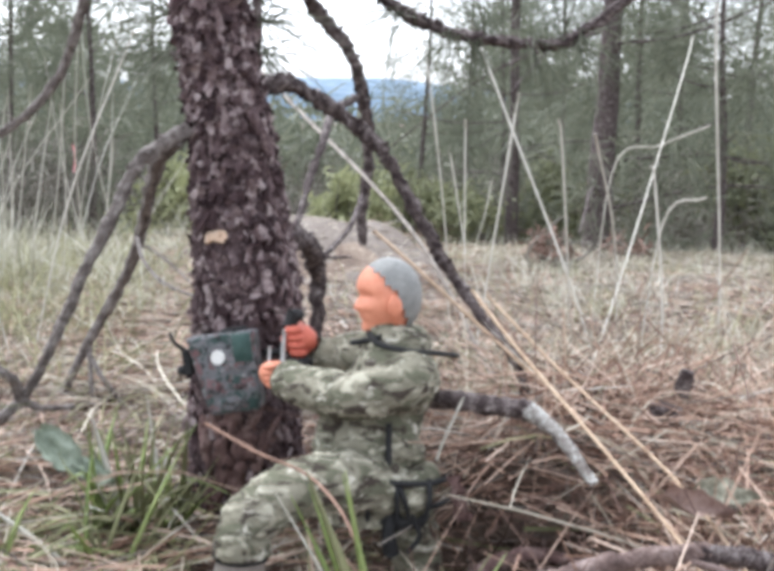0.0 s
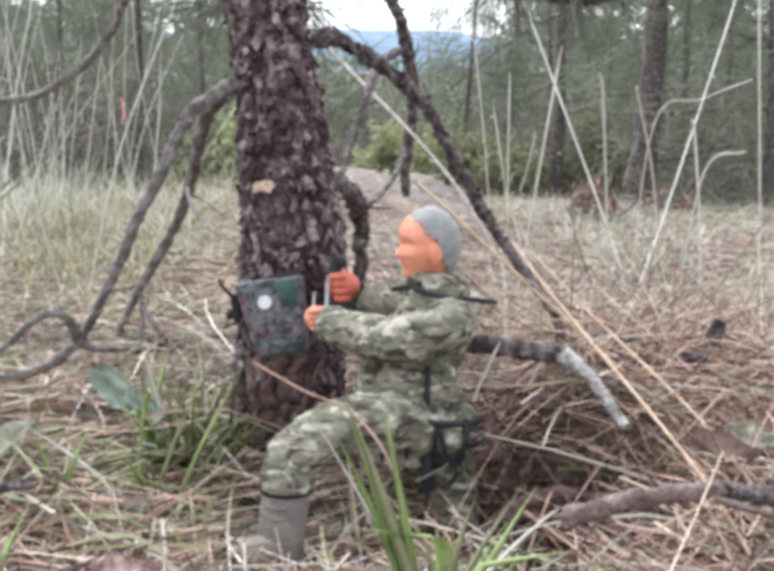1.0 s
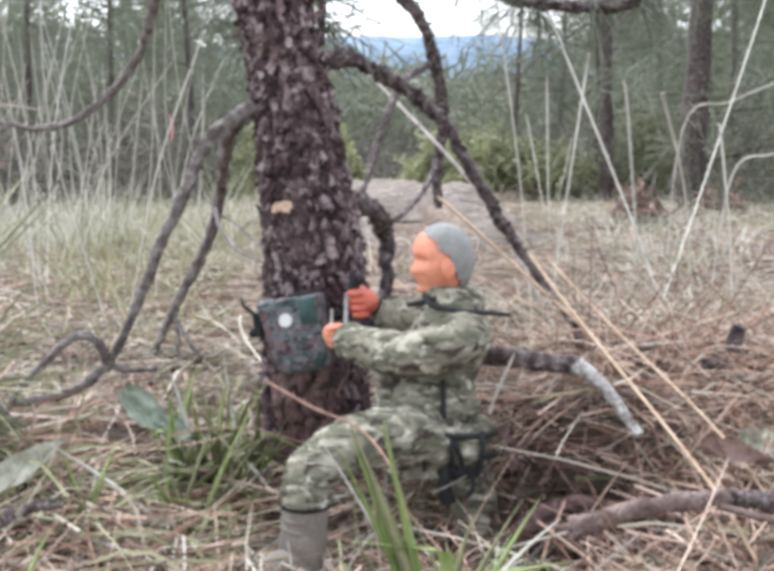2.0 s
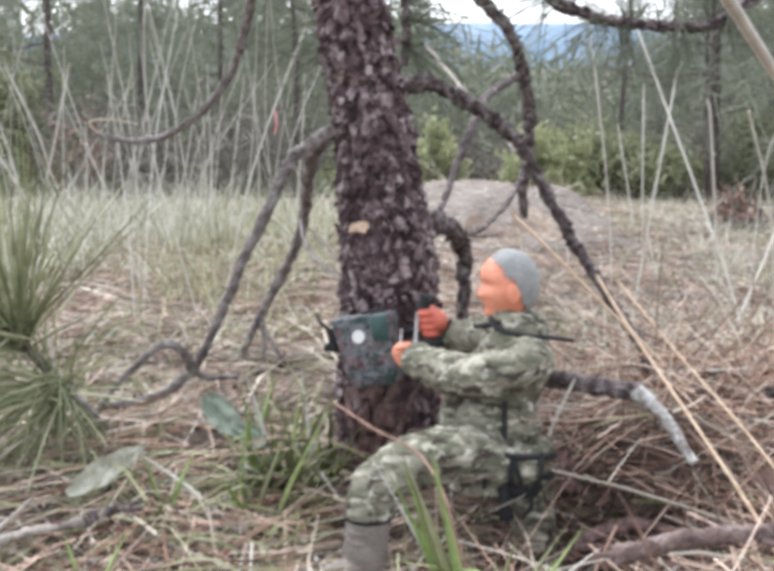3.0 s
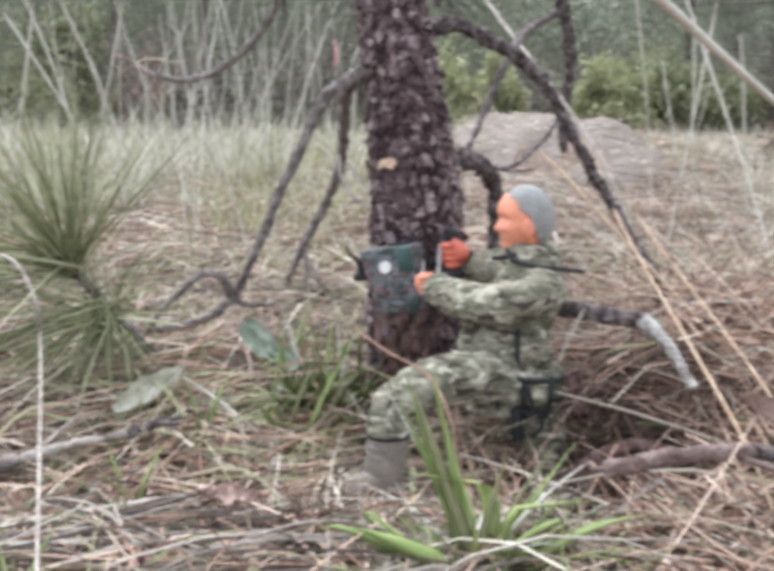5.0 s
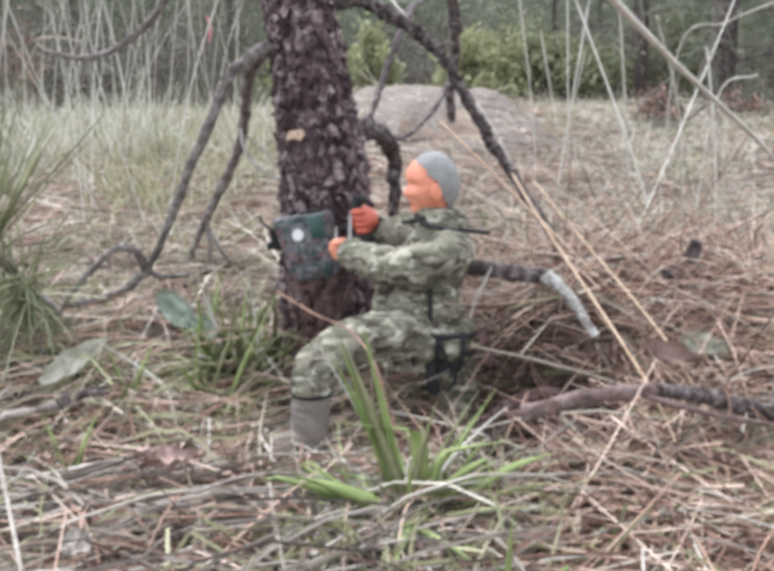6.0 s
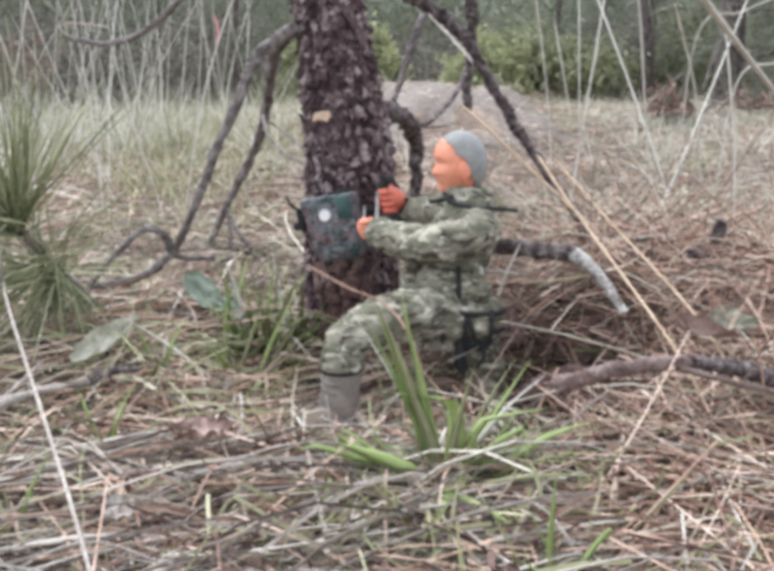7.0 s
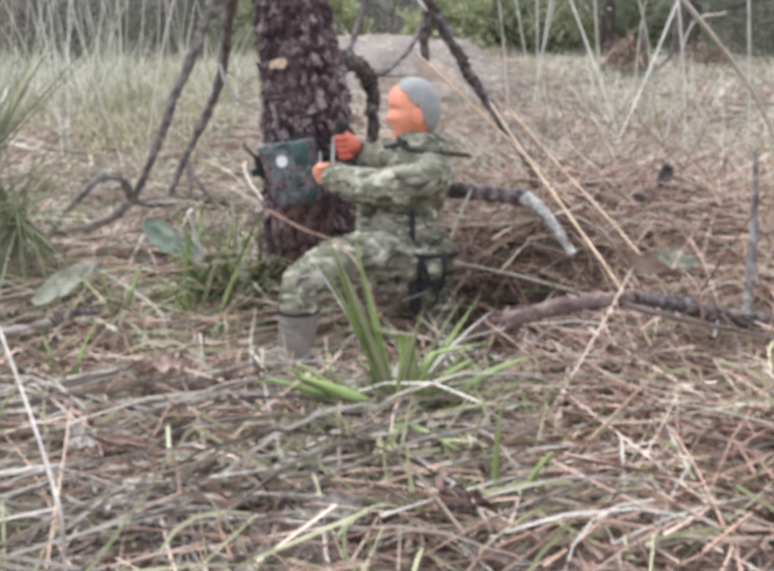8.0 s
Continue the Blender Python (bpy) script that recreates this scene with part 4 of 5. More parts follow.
stuff("grey_needle_litter", [lying(12000, (-0.35, 0.42), (-0.36, 0.3), (0.025, 0.075), (0.0004, 0.0008), (0.0, 0.005), 0.07, 0.05, dens=bare),
                             lying(1200, (-0.28, 0.3), (-0.33, 0.06), (0.04, 0.11), (0.0008, 0.0015), (0.002, 0.012), 0.14, 0.07, dens=bare),
                             lying(260, (-0.15, 0.1), (-0.3, -0.16), (0.06, 0.14), (0.0009, 0.0017), (0.003, 0.012), 0.07, 0.08, heading=(-0.2, 0.8)),
                             lying(3000, (0.1, 0.8), (0.22, 1.0), (0.03, 0.09), (0.0007, 0.0012), (0.0, 0.012), 0.2, 0.08, False, dens=off_hump),
                             lying(9000, (-0.8, 0.9), (0.25, 1.6), (0.04, 0.1), (0.0007, 0.0012), (0.0, 0.008), 0.1, 0.06, False, dens=off_hump)],
      GREYNEEDLE, "grey weathered needles and stalks on the ground", "plant litter")
stuff("dry_straw", [lying(1500, (-0.35, 0.42), (-0.24, 0.3), (0.04, 0.11), (0.0006, 0.0014), (0.001, 0.008), 0.08, 0.07, dens=left_side),
                    lying(11000, (-1.0, 1.0), (0.22, 2.4), (0.04, 0.12), (0.0007, 0.0013), (0.0, 0.01), 0.14, 0.08, False, dens=open_ground),
                    lying(500, (-0.25, 0.3), (-0.27, 0.02), (0.05, 0.13), (0.0008, 0.0015), (0.003, 0.013), 0.14, 0.09, dens=bare),
                    lying(500, (0.1, 0.42), (-0.12, 0.4), (0.05, 0.14), (0.0005, 0.0009), (0.0, 0.03), 0.5, 0.08, dens=bare),
                    lying(1500, (-0.1, 0.42), (0.8, 1.3), (0.005, 0.02), (0.0009, 0.0014), (0.006, 0.008), 0.05, 0.06, False)],
      STRAW, "pale dry grass stalks matted on the ground", "straw")
back = lambda x, y: np.clip(0.1 + 1.2 * (y - 0.45) - 1.2 * np.clip(x, 0, 1), 0, 1)
band = lambda x, y: smoothbump(0, y, 0, 1.15 + 0.2 * np.sin(x * 9), 1, 0.3) * np.clip(0.45 + 0.9 * np.sin(x * 23 + 2 * np.sin(y * 7)), 0.1, 1)
mottle = lambda x, y: np.clip(0.25 + 1.3 * np.sin(x * 17 + 2.2 * np.sin(y * 9)) * np.cos(y * 13 + x * 5), 0, 1)
stuff("dry_grass", [tussocks(46, 60, (-0.75, -0.08), (0.55, 1.4), (0.07, 0.17), (0.0008, 0.0015)),
                    tussocks(26, 40, (0.3, 0.9), (0.3, 1.2), (0.04, 0.09), (0.0007, 0.0013)),
                    upright(5500, (-1.0, 0.0), (0.4, 2.0), (0.03, 0.08), (0.0007, 0.0014), 0.6, 0.6, dens=back),
                    upright(3600, (-1.0, 0.0), (0.6, 1.8), (0.06, 0.15), (0.0008, 0.0015), 0.5, 0.6, dens=band),
                    upright(3000, (-0.7, -0.02), (0.25, 0.9), (0.02, 0.07), (0.0007, 0.0012), 0.8, 0.6, dens=mottle),
                    upright(5000, (0.0, 1.7), (0.5, 2.5), (0.02, 0.07), (0.0008, 0.0014), 0.7, 0.5, dens=off_hump),
                    upright(500, (0.08, 0.4), (0.02, 0.4), (0.03, 0.075), (0.0005, 0.0009), 0.7, 0.6)],
      PALEGRASS, "low pale dry grass", "grass")
stuff("olive_grass", [tussocks(40, 50, (-0.75, -0.06), (0.4, 1.3), (0.05, 0.14), (0.0008, 0.0015)),
                      tussocks(30, 36, (0.3, 0.9), (0.2, 1.2), (0.03, 0.08), (0.0007, 0.0013)),
                      upright(4000, (-1.0, 0.05), (0.45, 1.9), (0.03, 0.09), (0.0008, 0.0014), 0.55, 0.5, dens=back),
                      upright(5500, (-0.8, -0.02), (0.3, 1.3), (0.025, 0.09), (0.0008, 0.0015), 0.7, 0.6, dens=mottle),
                      upright(900, (-0.3, -0.02), (-0.1, 0.3), (0.02, 0.05), (0.0007, 0.0014), 0.9, 0.7),
                      lying(600, (-0.25, 0.3), (-0.36, -0.02), (0.03, 0.09), (0.0009, 0.0018), (0.003, 0.014), 0.22, 0.12, False, dens=bare),
                      lying(260, (-0.15, -0.02), (-0.12, 0.0), (0.03, 0.08), (0.0009, 0.0018), (0.002, 0.01), 0.2, 0.12, False, dens=bare),
                      upright(1300, (0.09, 0.45), (0.0, 0.4), (0.015, 0.05), (0.0006, 0.0011), 0.9, 0.6),
                      upright(260, (0.02, 0.11), (-0.3, -0.19), (0.02, 0.045), (0.0012, 0.0024), 0.8, 0.5),
                      upright(1500, (-0.2, 0.25), (-0.37, -0.25), (0.01, 0.03), (0.0007, 0.0013), 0.9, 0.6, dens=greener),
                      lying(7000, (-0.3, 0.35), (-0.34, 0.1), (0.015, 0.05), (0.0007, 0.0016), (0.001, 0.009), 0.25, 0.12, False, dens=greener),
                      upright(2200, (-0.3, 0.35), (-0.34, 0.1), (0.012, 0.032), (0.0007, 0.0014), 0.9, 0.6, dens=greener),
                      upright(420, (-0.2, -0.05), (-0.28, -0.1), (0.015, 0.035), (0.0006, 0.0012), 0.9, 0.6),
                      upright(2200, (0.1, 1.2), (0.2, 1.6), (0.02, 0.06), (0.0007, 0.0014), 0.6, 0.5, dens=off_hump)],
      OLIVEGRASS, "half-dry olive grass", "grass")


# rotted flakes of leaf and bark between the needles
nb = 5200
bx, by = rng.uniform(-0.32, 0.4, nb), rng.uniform(-0.36, 0.3, nb)
bd = rng.normal(0, 1, (nb, 3)) * np.array([[1, 1, 0.25]])
stuff("leaf_litter", [blades(np.stack([bx, by, gz(bx, by) + rng.uniform(0, 0.004, nb)], 1), bd, rng.uniform(0.004, 0.014, nb), rng.uniform(0.002, 0.006, nb), np.full(nb, 0.02), rng, 2, False, 0.4, 0.1),
                      # strewn on top: rotted flakes that also imitate shaded gaps in the litter
                      lying(1200, (-0.25, 0.3), (-0.36, -0.08), (0.008, 0.026), (0.001, 0.0032), (0.004, 0.011), 0.2, 0.1, False),
                      # pit fill: rotted bits whose dark colour adds to the shade there
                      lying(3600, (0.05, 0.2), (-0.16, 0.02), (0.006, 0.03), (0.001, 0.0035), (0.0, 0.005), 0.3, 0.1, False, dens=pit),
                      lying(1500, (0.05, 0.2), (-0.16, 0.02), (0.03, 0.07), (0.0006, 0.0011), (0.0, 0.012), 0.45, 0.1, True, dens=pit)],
      DARKBIT, "dark rotted flakes of leaves and bark, also deepening the shade of the pit", "leaf litter")


def tall_stems(n, xr, yr, lr, w, tilt, mat=STALK):
    for i in range(n):
        x, y = rng.uniform(*xr), rng.uniform(*yr)
        L = rng.uniform(*lr)
        tx, ty = rng.normal(0, tilt, 2)
        b = Vector((x, y, float(gz(x, y)) - 0.01))
        e = b + Vector((tx, ty, 1)).normalized() * L
        bend = Vector((rng.normal(0, 0.03), 0, 0))
        bm = bmesh.new()
        tube(bm, [b, b.lerp(e, 0.5) + bend * L, e], w * rng.uniform(0.8, 1.2), w * 0.5, 5, 5)
        top = part("dry_grass_stem", bm, mat)
        tagged(top, "tall pale dry grass stem", "grass stem", "dry grass stems")


tall_stems(26, (-0.6, -0.1), (0.8, 1.5), (0.22, 0.45), 0.0008, 0.3)
tall_stems(14, (-0.45, -0.12), (0.9, 1.3), (0.15, 0.35), 0.001, 0.18)
tall_stems(8, (-0.36, -0.14), (0.35, 0.75), (0.2, 0.36), 0.0007, 0.2)


def stem(pts, w, label="tall pale dry grass stem", mat=STALK):
    bm = bmesh.new()
    tube(bm, pts, w, w * 0.7, 7, 6)
    tagged(part("dry_grass_stem", bm, mat), label, "grass stem", "dry grass stems")


stem([(0.19, 0.36, 0.31), (0.208, 0.34, 0.257), (0.253, 0.28, 0.119), (0.27, 0.26, 0.05)], 0.00109)
stem([(0.42, 0.49, 0.315), (0.388, 0.43, 0.28), (0.252, 0.19, 0.133), (0.19, 0.08, 0.08)], 0.00070)
stem([(0.228, 0.254, 0.24), (0.232, 0.253, 0.216), (0.246, 0.25, 0.06)], 0.00109)
stem([(0.294, 0.25, 0.21), (0.297, 0.25, 0.199), (0.307, 0.25, 0.121), (0.31, 0.25, 0.05)], 0.00094)
stem([(0.378, 0.35, 0.33), (0.381, 0.35, 0.277), (0.395, 0.35, 0.121), (0.397, 0.35, 0.04)], 0.00109)
stem([(0.17, 0.5, 0.37), (0.193, 0.5, 0.233), (0.208, 0.5, 0.117), (0.212, 0.5, 0.02)], 0.00086)
stem([(0.335, 0.25, 0.189), (0.305, 0.25, 0.172), (0.29, 0.25, 0.05)], 0.00086)
stem([(0.379, 0.35, 0.238), (0.34, 0.35, 0.222), (0.302, 0.35, 0.2), (0.29, 0.35, 0.03)], 0.00070)
stem([(0.27, 0.3, 0.23), (0.3, 0.33, 0.15), (0.315, 0.35, 0.04)], 0.001)
stem([(0.24, 0.4, 0.26), (0.22, 0.38, 0.15), (0.2, 0.36, 0.04)], 0.001)
stem([(0.04, 0.56, 0.28), (0.069, 0.46, 0.243), (0.128, 0.25, 0.166), (0.16, 0.14, 0.09)], 0.0017, "pale weathered stick leaning on the pine's branches", GREYWOOD)
stem([(0.085, 0.12, 0.176), (0.098, 0.1, 0.165), (0.154, 0.01, 0.113), (0.19, -0.05, 0.08)], 0.0011, "tan dry stalk leaning over the needles", TANSTALK)
stem([(0.12, 0.03, 0.157), (0.13, -0.02, 0.138), (0.153, -0.14, 0.099), (0.16, -0.18, 0.08)], 0.0009, "tan dry stalk leaning over the needles", TANSTALK)
stem([(0.135, 0.06, 0.15), (0.155, 0.0, 0.125), (0.175, -0.1, 0.1), (0.185, -0.16, 0.075)], 0.0008, "tan dry stalk leaning over the needles", TANSTALK)
stem([(0.055, -0.41, 0.287), (0.086, -0.35, 0.268), (0.119, -0.29, 0.247), (0.25, -0.05, 0.165), (0.36, 0.15, 0.06)], 0.0012, "long pale dry stalk leaning across the clearing")
stem([(-0.172, -0.095, 0.158), (-0.158, -0.105, 0.155), (-0.145, -0.12, 0.142), (-0.137, -0.14, 0.122), (-0.063, -0.35, 0.118), (-0.052, -0.385, 0.1), (-0.046, -0.42, 0.05)], 0.0008, "long pale dry stalk propped on a seedling", GREYWOOD)
stem([(-0.23, 0.1, 0.29), (-0.2, 0.1, 0.2), (-0.18, 0.1, 0.06)], 0.00086)
stem([(-0.06, 0.45, 0.3), (-0.11, 0.45, 0.17), (-0.14, 0.45, 0.04)], 0.00094)
stem([(-0.008, -0.11, 0.13), (0.009, -0.13, 0.125), (0.028, -0.15, 0.12), (0.039, -0.18, 0.104), (0.047, -0.2, 0.05)], 0.0006, "brownish seed stalk arching from the green grass tuft", NEEDLE)
# matted stalks on the near ground
for a, b, c in (((-0.1, -0.2, 0.066), (-0.046, -0.2, 0.073), (0.0, -0.19, 0.07)), ((-0.08, -0.225, 0.064), (-0.04, -0.21, 0.075), (0.042, -0.2, 0.077)), ((-0.07, -0.22, 0.066), (-0.012, -0.195, 0.078), (0.05, -0.215, 0.074)),
                ((0.055, -0.2, 0.072), (0.126, -0.2, 0.076), (0.2, -0.2, 0.062)), ((-0.115, -0.28, 0.064), (-0.08, -0.28, 0.08), (-0.05, -0.28, 0.07)), ((0.084, -0.2, 0.072), (0.1, -0.195, 0.086), (0.116, -0.19, 0.096)),
                ((0.07, -0.235, 0.072), (0.08, -0.26, 0.074), (0.09, -0.285, 0.062)), ((-0.02, -0.24, 0.066), (0.02, -0.23, 0.073), (0.06, -0.235, 0.068)), ((0.1, -0.24, 0.066), (0.15, -0.23, 0.074), (0.19, -0.215, 0.066)),
                ((-0.14, -0.17, 0.06), (-0.1, -0.18, 0.072), (-0.05, -0.215, 0.068))):
    stem([a, b, c], 0.0006, "pale dry grass stalk lying on the litter", GREYWOOD)
stem([(0.0865, -0.06, 0.1), (0.0895, -0.06, 0.109), (0.098, -0.055, 0.125)], 0.0007, "short pale twig beside the figure")
stem([(-0.272, 0.25, 0.263), (-0.286, 0.25, 0.193), (-0.298, 0.25, 0.138), (-0.304, 0.25, 0.104)], 0.00094)
stem([(-0.303, 0.4, 0.262), (-0.278, 0.4, 0.205), (-0.265, 0.4, 0.163), (-0.227, 0.4, 0.094)], 0.00094)
stem([(-0.236, 0.35, 0.262), (-0.252, 0.35, 0.196), (-0.269, 0.35, 0.135), (-0.272, 0.35, 0.111)], 0.00086)
stem([(-0.314, 0.3, 0.256), (-0.289, 0.3, 0.215), (-0.253, 0.3, 0.154)], 0.001)
stem([(-0.366, 0.3, 0.241), (-0.352, 0.3, 0.181), (-0.347, 0.3, 0.165)], 0.001)
stem([(-0.289, 0.8, 0.259), (-0.31, 0.8, 0.162), (-0.323, 0.8, 0.074)], 0.00070)
stem([(0.322, 0.95, 0.237), (0.325, 0.95, 0.129), (0.329, 0.95, 0.023)], 0.00101)
stem([(0.229, 0.6, 0.204), (0.238, 0.6, 0.159), (0.248, 0.6, 0.108)], 0.00086)
stem([(0.297, 0.7, 0.177), (0.29, 0.7, 0.139), (0.283, 0.7, 0.112)], 0.00070)


# green grass clump in front
def clump(name, centre, blades_, mat, label, lift=-0.004):
    """blades_: (lean direction degrees, lean, length, width, droop)."""
    top = tagged(new(name), label, "grass")
    cz = float(gz(centre[0], centre[1]))
    for k, (az, lean, L, w, droop) in enumerate(blades_):
        r2 = random.Random(k * 7 + int(L * 1000))
        d = Vector((math.cos(radians(az)) * math.sin(radians(lean)), math.sin(radians(az)) * math.sin(radians(lean)), math.cos(radians(lean))))
        side = d.cross(Vector((math.cos(radians(az + 30)), math.sin(radians(az + 30)), 0.2))).normalized() if lean < 8 else d.cross(Vector((0, 0, 1))).normalized()
        twist = r2.uniform(-0.6, 0.6)
        sway = r2.uniform(-90, 90)
        side = (Matrix.Rotation(twist, 3, d) @ side).normalized()
        nor = side.cross(d).normalized()
        bm = bmesh.new()
        rows = []
        b = Vector((centre[0] + r2.uniform(-1, 1) * 0.006, centre[1] + r2.uniform(-1, 1) * 0.006, cz + lift))
        kink = r2.uniform(0.4, 0.8) if r2.random() < 0.35 else 2.0
        fold = Vector((r2.uniform(-1, 1), r2.uniform(-0.6, 0.6), r2.uniform(-1.3, -0.4))) * L
        for i in range(11):
            s = i / 10
            c = b + d * L * s - Vector((0, 0, 1)) * droop * L * s * s + Vector((math.cos(radians(az + sway)), math.sin(radians(az + sway)), 0)) * (droop + 0.08) * L * 0.6 * s * s + fold * max(0.0, s - kink)
            ww = w * 0.5 * (0.55 + 1.5 * s * (1 - s) + 0.45 * (1 - s)) * (1 - s ** 3) + 0.0001
            rows.append([bm.verts.new(c - side * ww), bm.verts.new(c + nor * ww * 0.4), bm.verts.new(c + side * ww), bm.verts.new(c + nor * (ww * 0.4 + 0.0002))])
        for p, q in zip(rows, rows[1:]):
            for a in range(4):
                bm.faces.new((p[a], p[(a + 1) % 4], q[(a + 1) % 4], q[a]))
        part("blade", bm, mat[k % len(mat)], top)
    return top


tuft_rng = random.Random(17)
clump("grass_tuft", (0.049, -0.201), [(172, 3, 0.078, 0.0085, 0.01), (172, 9, 0.09, 0.007, 0.02), (176, 13, 0.088, 0.005, 0.02), (160, 20, 0.088, 0.004, 0.04), (166, 27, 0.092, 0.0032, 0.05), (165, 34, 0.11, 0.0018, 0.0),
                                      (12, 15, 0.086, 0.0036, 0.03), (10, 9, 0.066, 0.0042, 0.05), (25, 28, 0.07, 0.0034, 0.1), (5, 42, 0.068, 0.005, 0.35), (178, 6, 0.09, 0.0075, 0.02), (0, 30, 0.08, 0.0055, 0.3), (352, 24, 0.075, 0.006, 0.2), (8, 20, 0.07, 0.0045, 0.1), (340, 36, 0.08, 0.0055, 0.4), (170, 18, 0.095, 0.006, 0.03)]
      + [(tuft_rng.uniform(0, 360), tuft_rng.uniform(15, 78), tuft_rng.uniform(0.03, 0.07), tuft_rng.uniform(0.0016, 0.004), tuft_rng.uniform(0.05, 0.4)) for _ in range(46)],
      [GRASS, GRASS, GRASS, GRASS, STALK, OLIVEGRASS, GRASS, OLIVEGRASS], "bright green broad-bladed grass tuft among brown needles")
clump("grass_tuft", (0.044, -0.21), [(182, 58, 0.064, 0.0085, 0.1), (196, 48, 0.06, 0.009, 0.12), (170, 42, 0.06, 0.007, 0.1), (215, 56, 0.06, 0.0075, 0.3), (240, 54, 0.062, 0.0085, 0.5), (258, 44, 0.06, 0.008, 0.5), (283, 48, 0.056, 0.007, 0.5), (340, 55, 0.06, 0.007, 0.25), (190, 70, 0.06, 0.007, 0.05), (20, 50, 0.05, 0.006, 0.2)],
      [GRASS, GRASS, GRASS, OLIVEGRASS], "broad green blades spreading low from a grass tuft", 0.004)
clump("grass_tuft", (0.034, -0.202), [(178, 62, 0.045, 0.0095, 0.1), (150, 48, 0.036, 0.007, 0.1), (200, 56, 0.038, 0.008, 0.15), (165, 30, 0.032, 0.006, 0.1), (120, 50, 0.03, 0.006, 0.1), (225, 60, 0.034, 0.007, 0.2), (250, 50, 0.03, 0.006, 0.3), (10, 60, 0.03, 0.005, 0.1), (185, 75, 0.046, 0.006, 0.05)], [GRASS], "low broad green leaves by the grass tuft", 0.006)
for cx_, cy_, nb_, seed_ in ((0.083, -0.13, 24, 14), (0.06, -0.13, 20, 15), (0.074, -0.165, 26, 11), (0.03, -0.155, 22, 12), (0.088, -0.15, 16, 13)):
    tuft_rng = random.Random(seed_)
    clump("grass_tuft", (cx_, cy_), [(tuft_rng.uniform(0, 360), tuft_rng.uniform(10, 75), tuft_rng.uniform(0.015, 0.04), tuft_rng.uniform(0.0012, 0.0028), tuft_rng.uniform(0.05, 0.3)) for _ in range(nb_)],
          [OLIVEGRASS, GRASS, STALK, OLIVEGRASS], "low half-dry grass tuft in front of the figure")
clump("grass_tuft", (0.078, -0.28), [(100, 6, 0.042, 0.0042, 0.05), (170, 20, 0.03, 0.0028, 0.1), (60, 45, 0.026, 0.0026, 0.2), (240, 40, 0.03, 0.003, 0.2), (20, 30, 0.035, 0.003, 0.15)], [GRASS], "short green grass shoot in needle litter", 0.006)
for cx_, cy_, nb_, seed_ in ((-0.038, 0.012, 34, 3), (-0.026, 0.018, 22, 4), (-0.056, 0.0, 14, 5), (-0.05, -0.04, 12, 7)):
    tuft_rng = random.Random(seed_)
    clump("grass_tuft", (cx_, cy_), [(tuft_rng.uniform(0, 360), abs(tuft_rng.gauss(0, 22)), tuft_rng.uniform(0.04, 0.09), tuft_rng.uniform(0.002, 0.0038), tuft_rng.uniform(0.03, 0.3)) for _ in range(nb_)],
          [GRASS, OLIVEGRASS, GRASS, OLIVEGRASS, STALK], "fresh green grass tuft beside the trunk")
clump("grass_tuft", (-0.1, -0.035), [(a, l, ll, 0.0022, 0.2) for a, l, ll in [(10, 66, 0.07), (30, 70, 0.06), (170, 66, 0.06), (340, 72, 0.06), (200, 70, 0.05), (90, 50, 0.03)]], [OLIVEGRASS, GRASS], "flattened olive grass tuft")
for cx_, cy_ in ((-0.096, -0.155), (-0.115, -0.235), (-0.085, -0.065)):
    clump("grass_tuft", (cx_, cy_), [(a, l, ll, 0.0019, 0.15) for a, l, ll in [(10, 46, 0.035), (130, 30, 0.04), (170, 46, 0.035), (340, 52, 0.035), (60, 20, 0.042), (90, 50, 0.035), (200, 25, 0.04), (290, 35, 0.035), (20, 15, 0.038), (150, 60, 0.04)]], [OLIVEGRASS, GRASS, OLIVEGRASS], "small yellowish grass tuft", 0.003)


# young pine seedling with long needles
def needle_burst(centre, aim, n, L, spread_, w, seed):
    r3 = np.random.default_rng(seed)
    d = np.array(aim)[None] + r3.normal(0, spread_, (n, 3))
    b = np.array(centre)[None] + r3.normal(0, 0.004, (n, 3))
    return blades(b, d, r3.uniform(0.6, 1.05, n) * L, np.full(n, w), r3.uniform(0.0, 0.16, n) + 1e-4, r3, 5, True, 0.35, 0.06)


def seedling(name, base, stems, label):
    top = tagged(new(name), label, "pine seedling")
    for k, (tip, aim, n, L) in enumerate(stems):
        bm = bmesh.new()
        tube(bm, [base, Vector(base).lerp(Vector(tip), 0.5) + Vector((0.004, 0, -0.004)), tip], 0.0028, 0.0018, 7, 5, 0.1, seed=k)
        part("stem", bm, BRANCH, top)
        v, f = needle_burst(tip, aim, int(n * 1.15), L, 0.36, 0.00125, k + 50)
        ob = new("needle_tuft", array_mesh("needle_tuft", v, f, TUFTNEEDLE))
        ob.parent = top


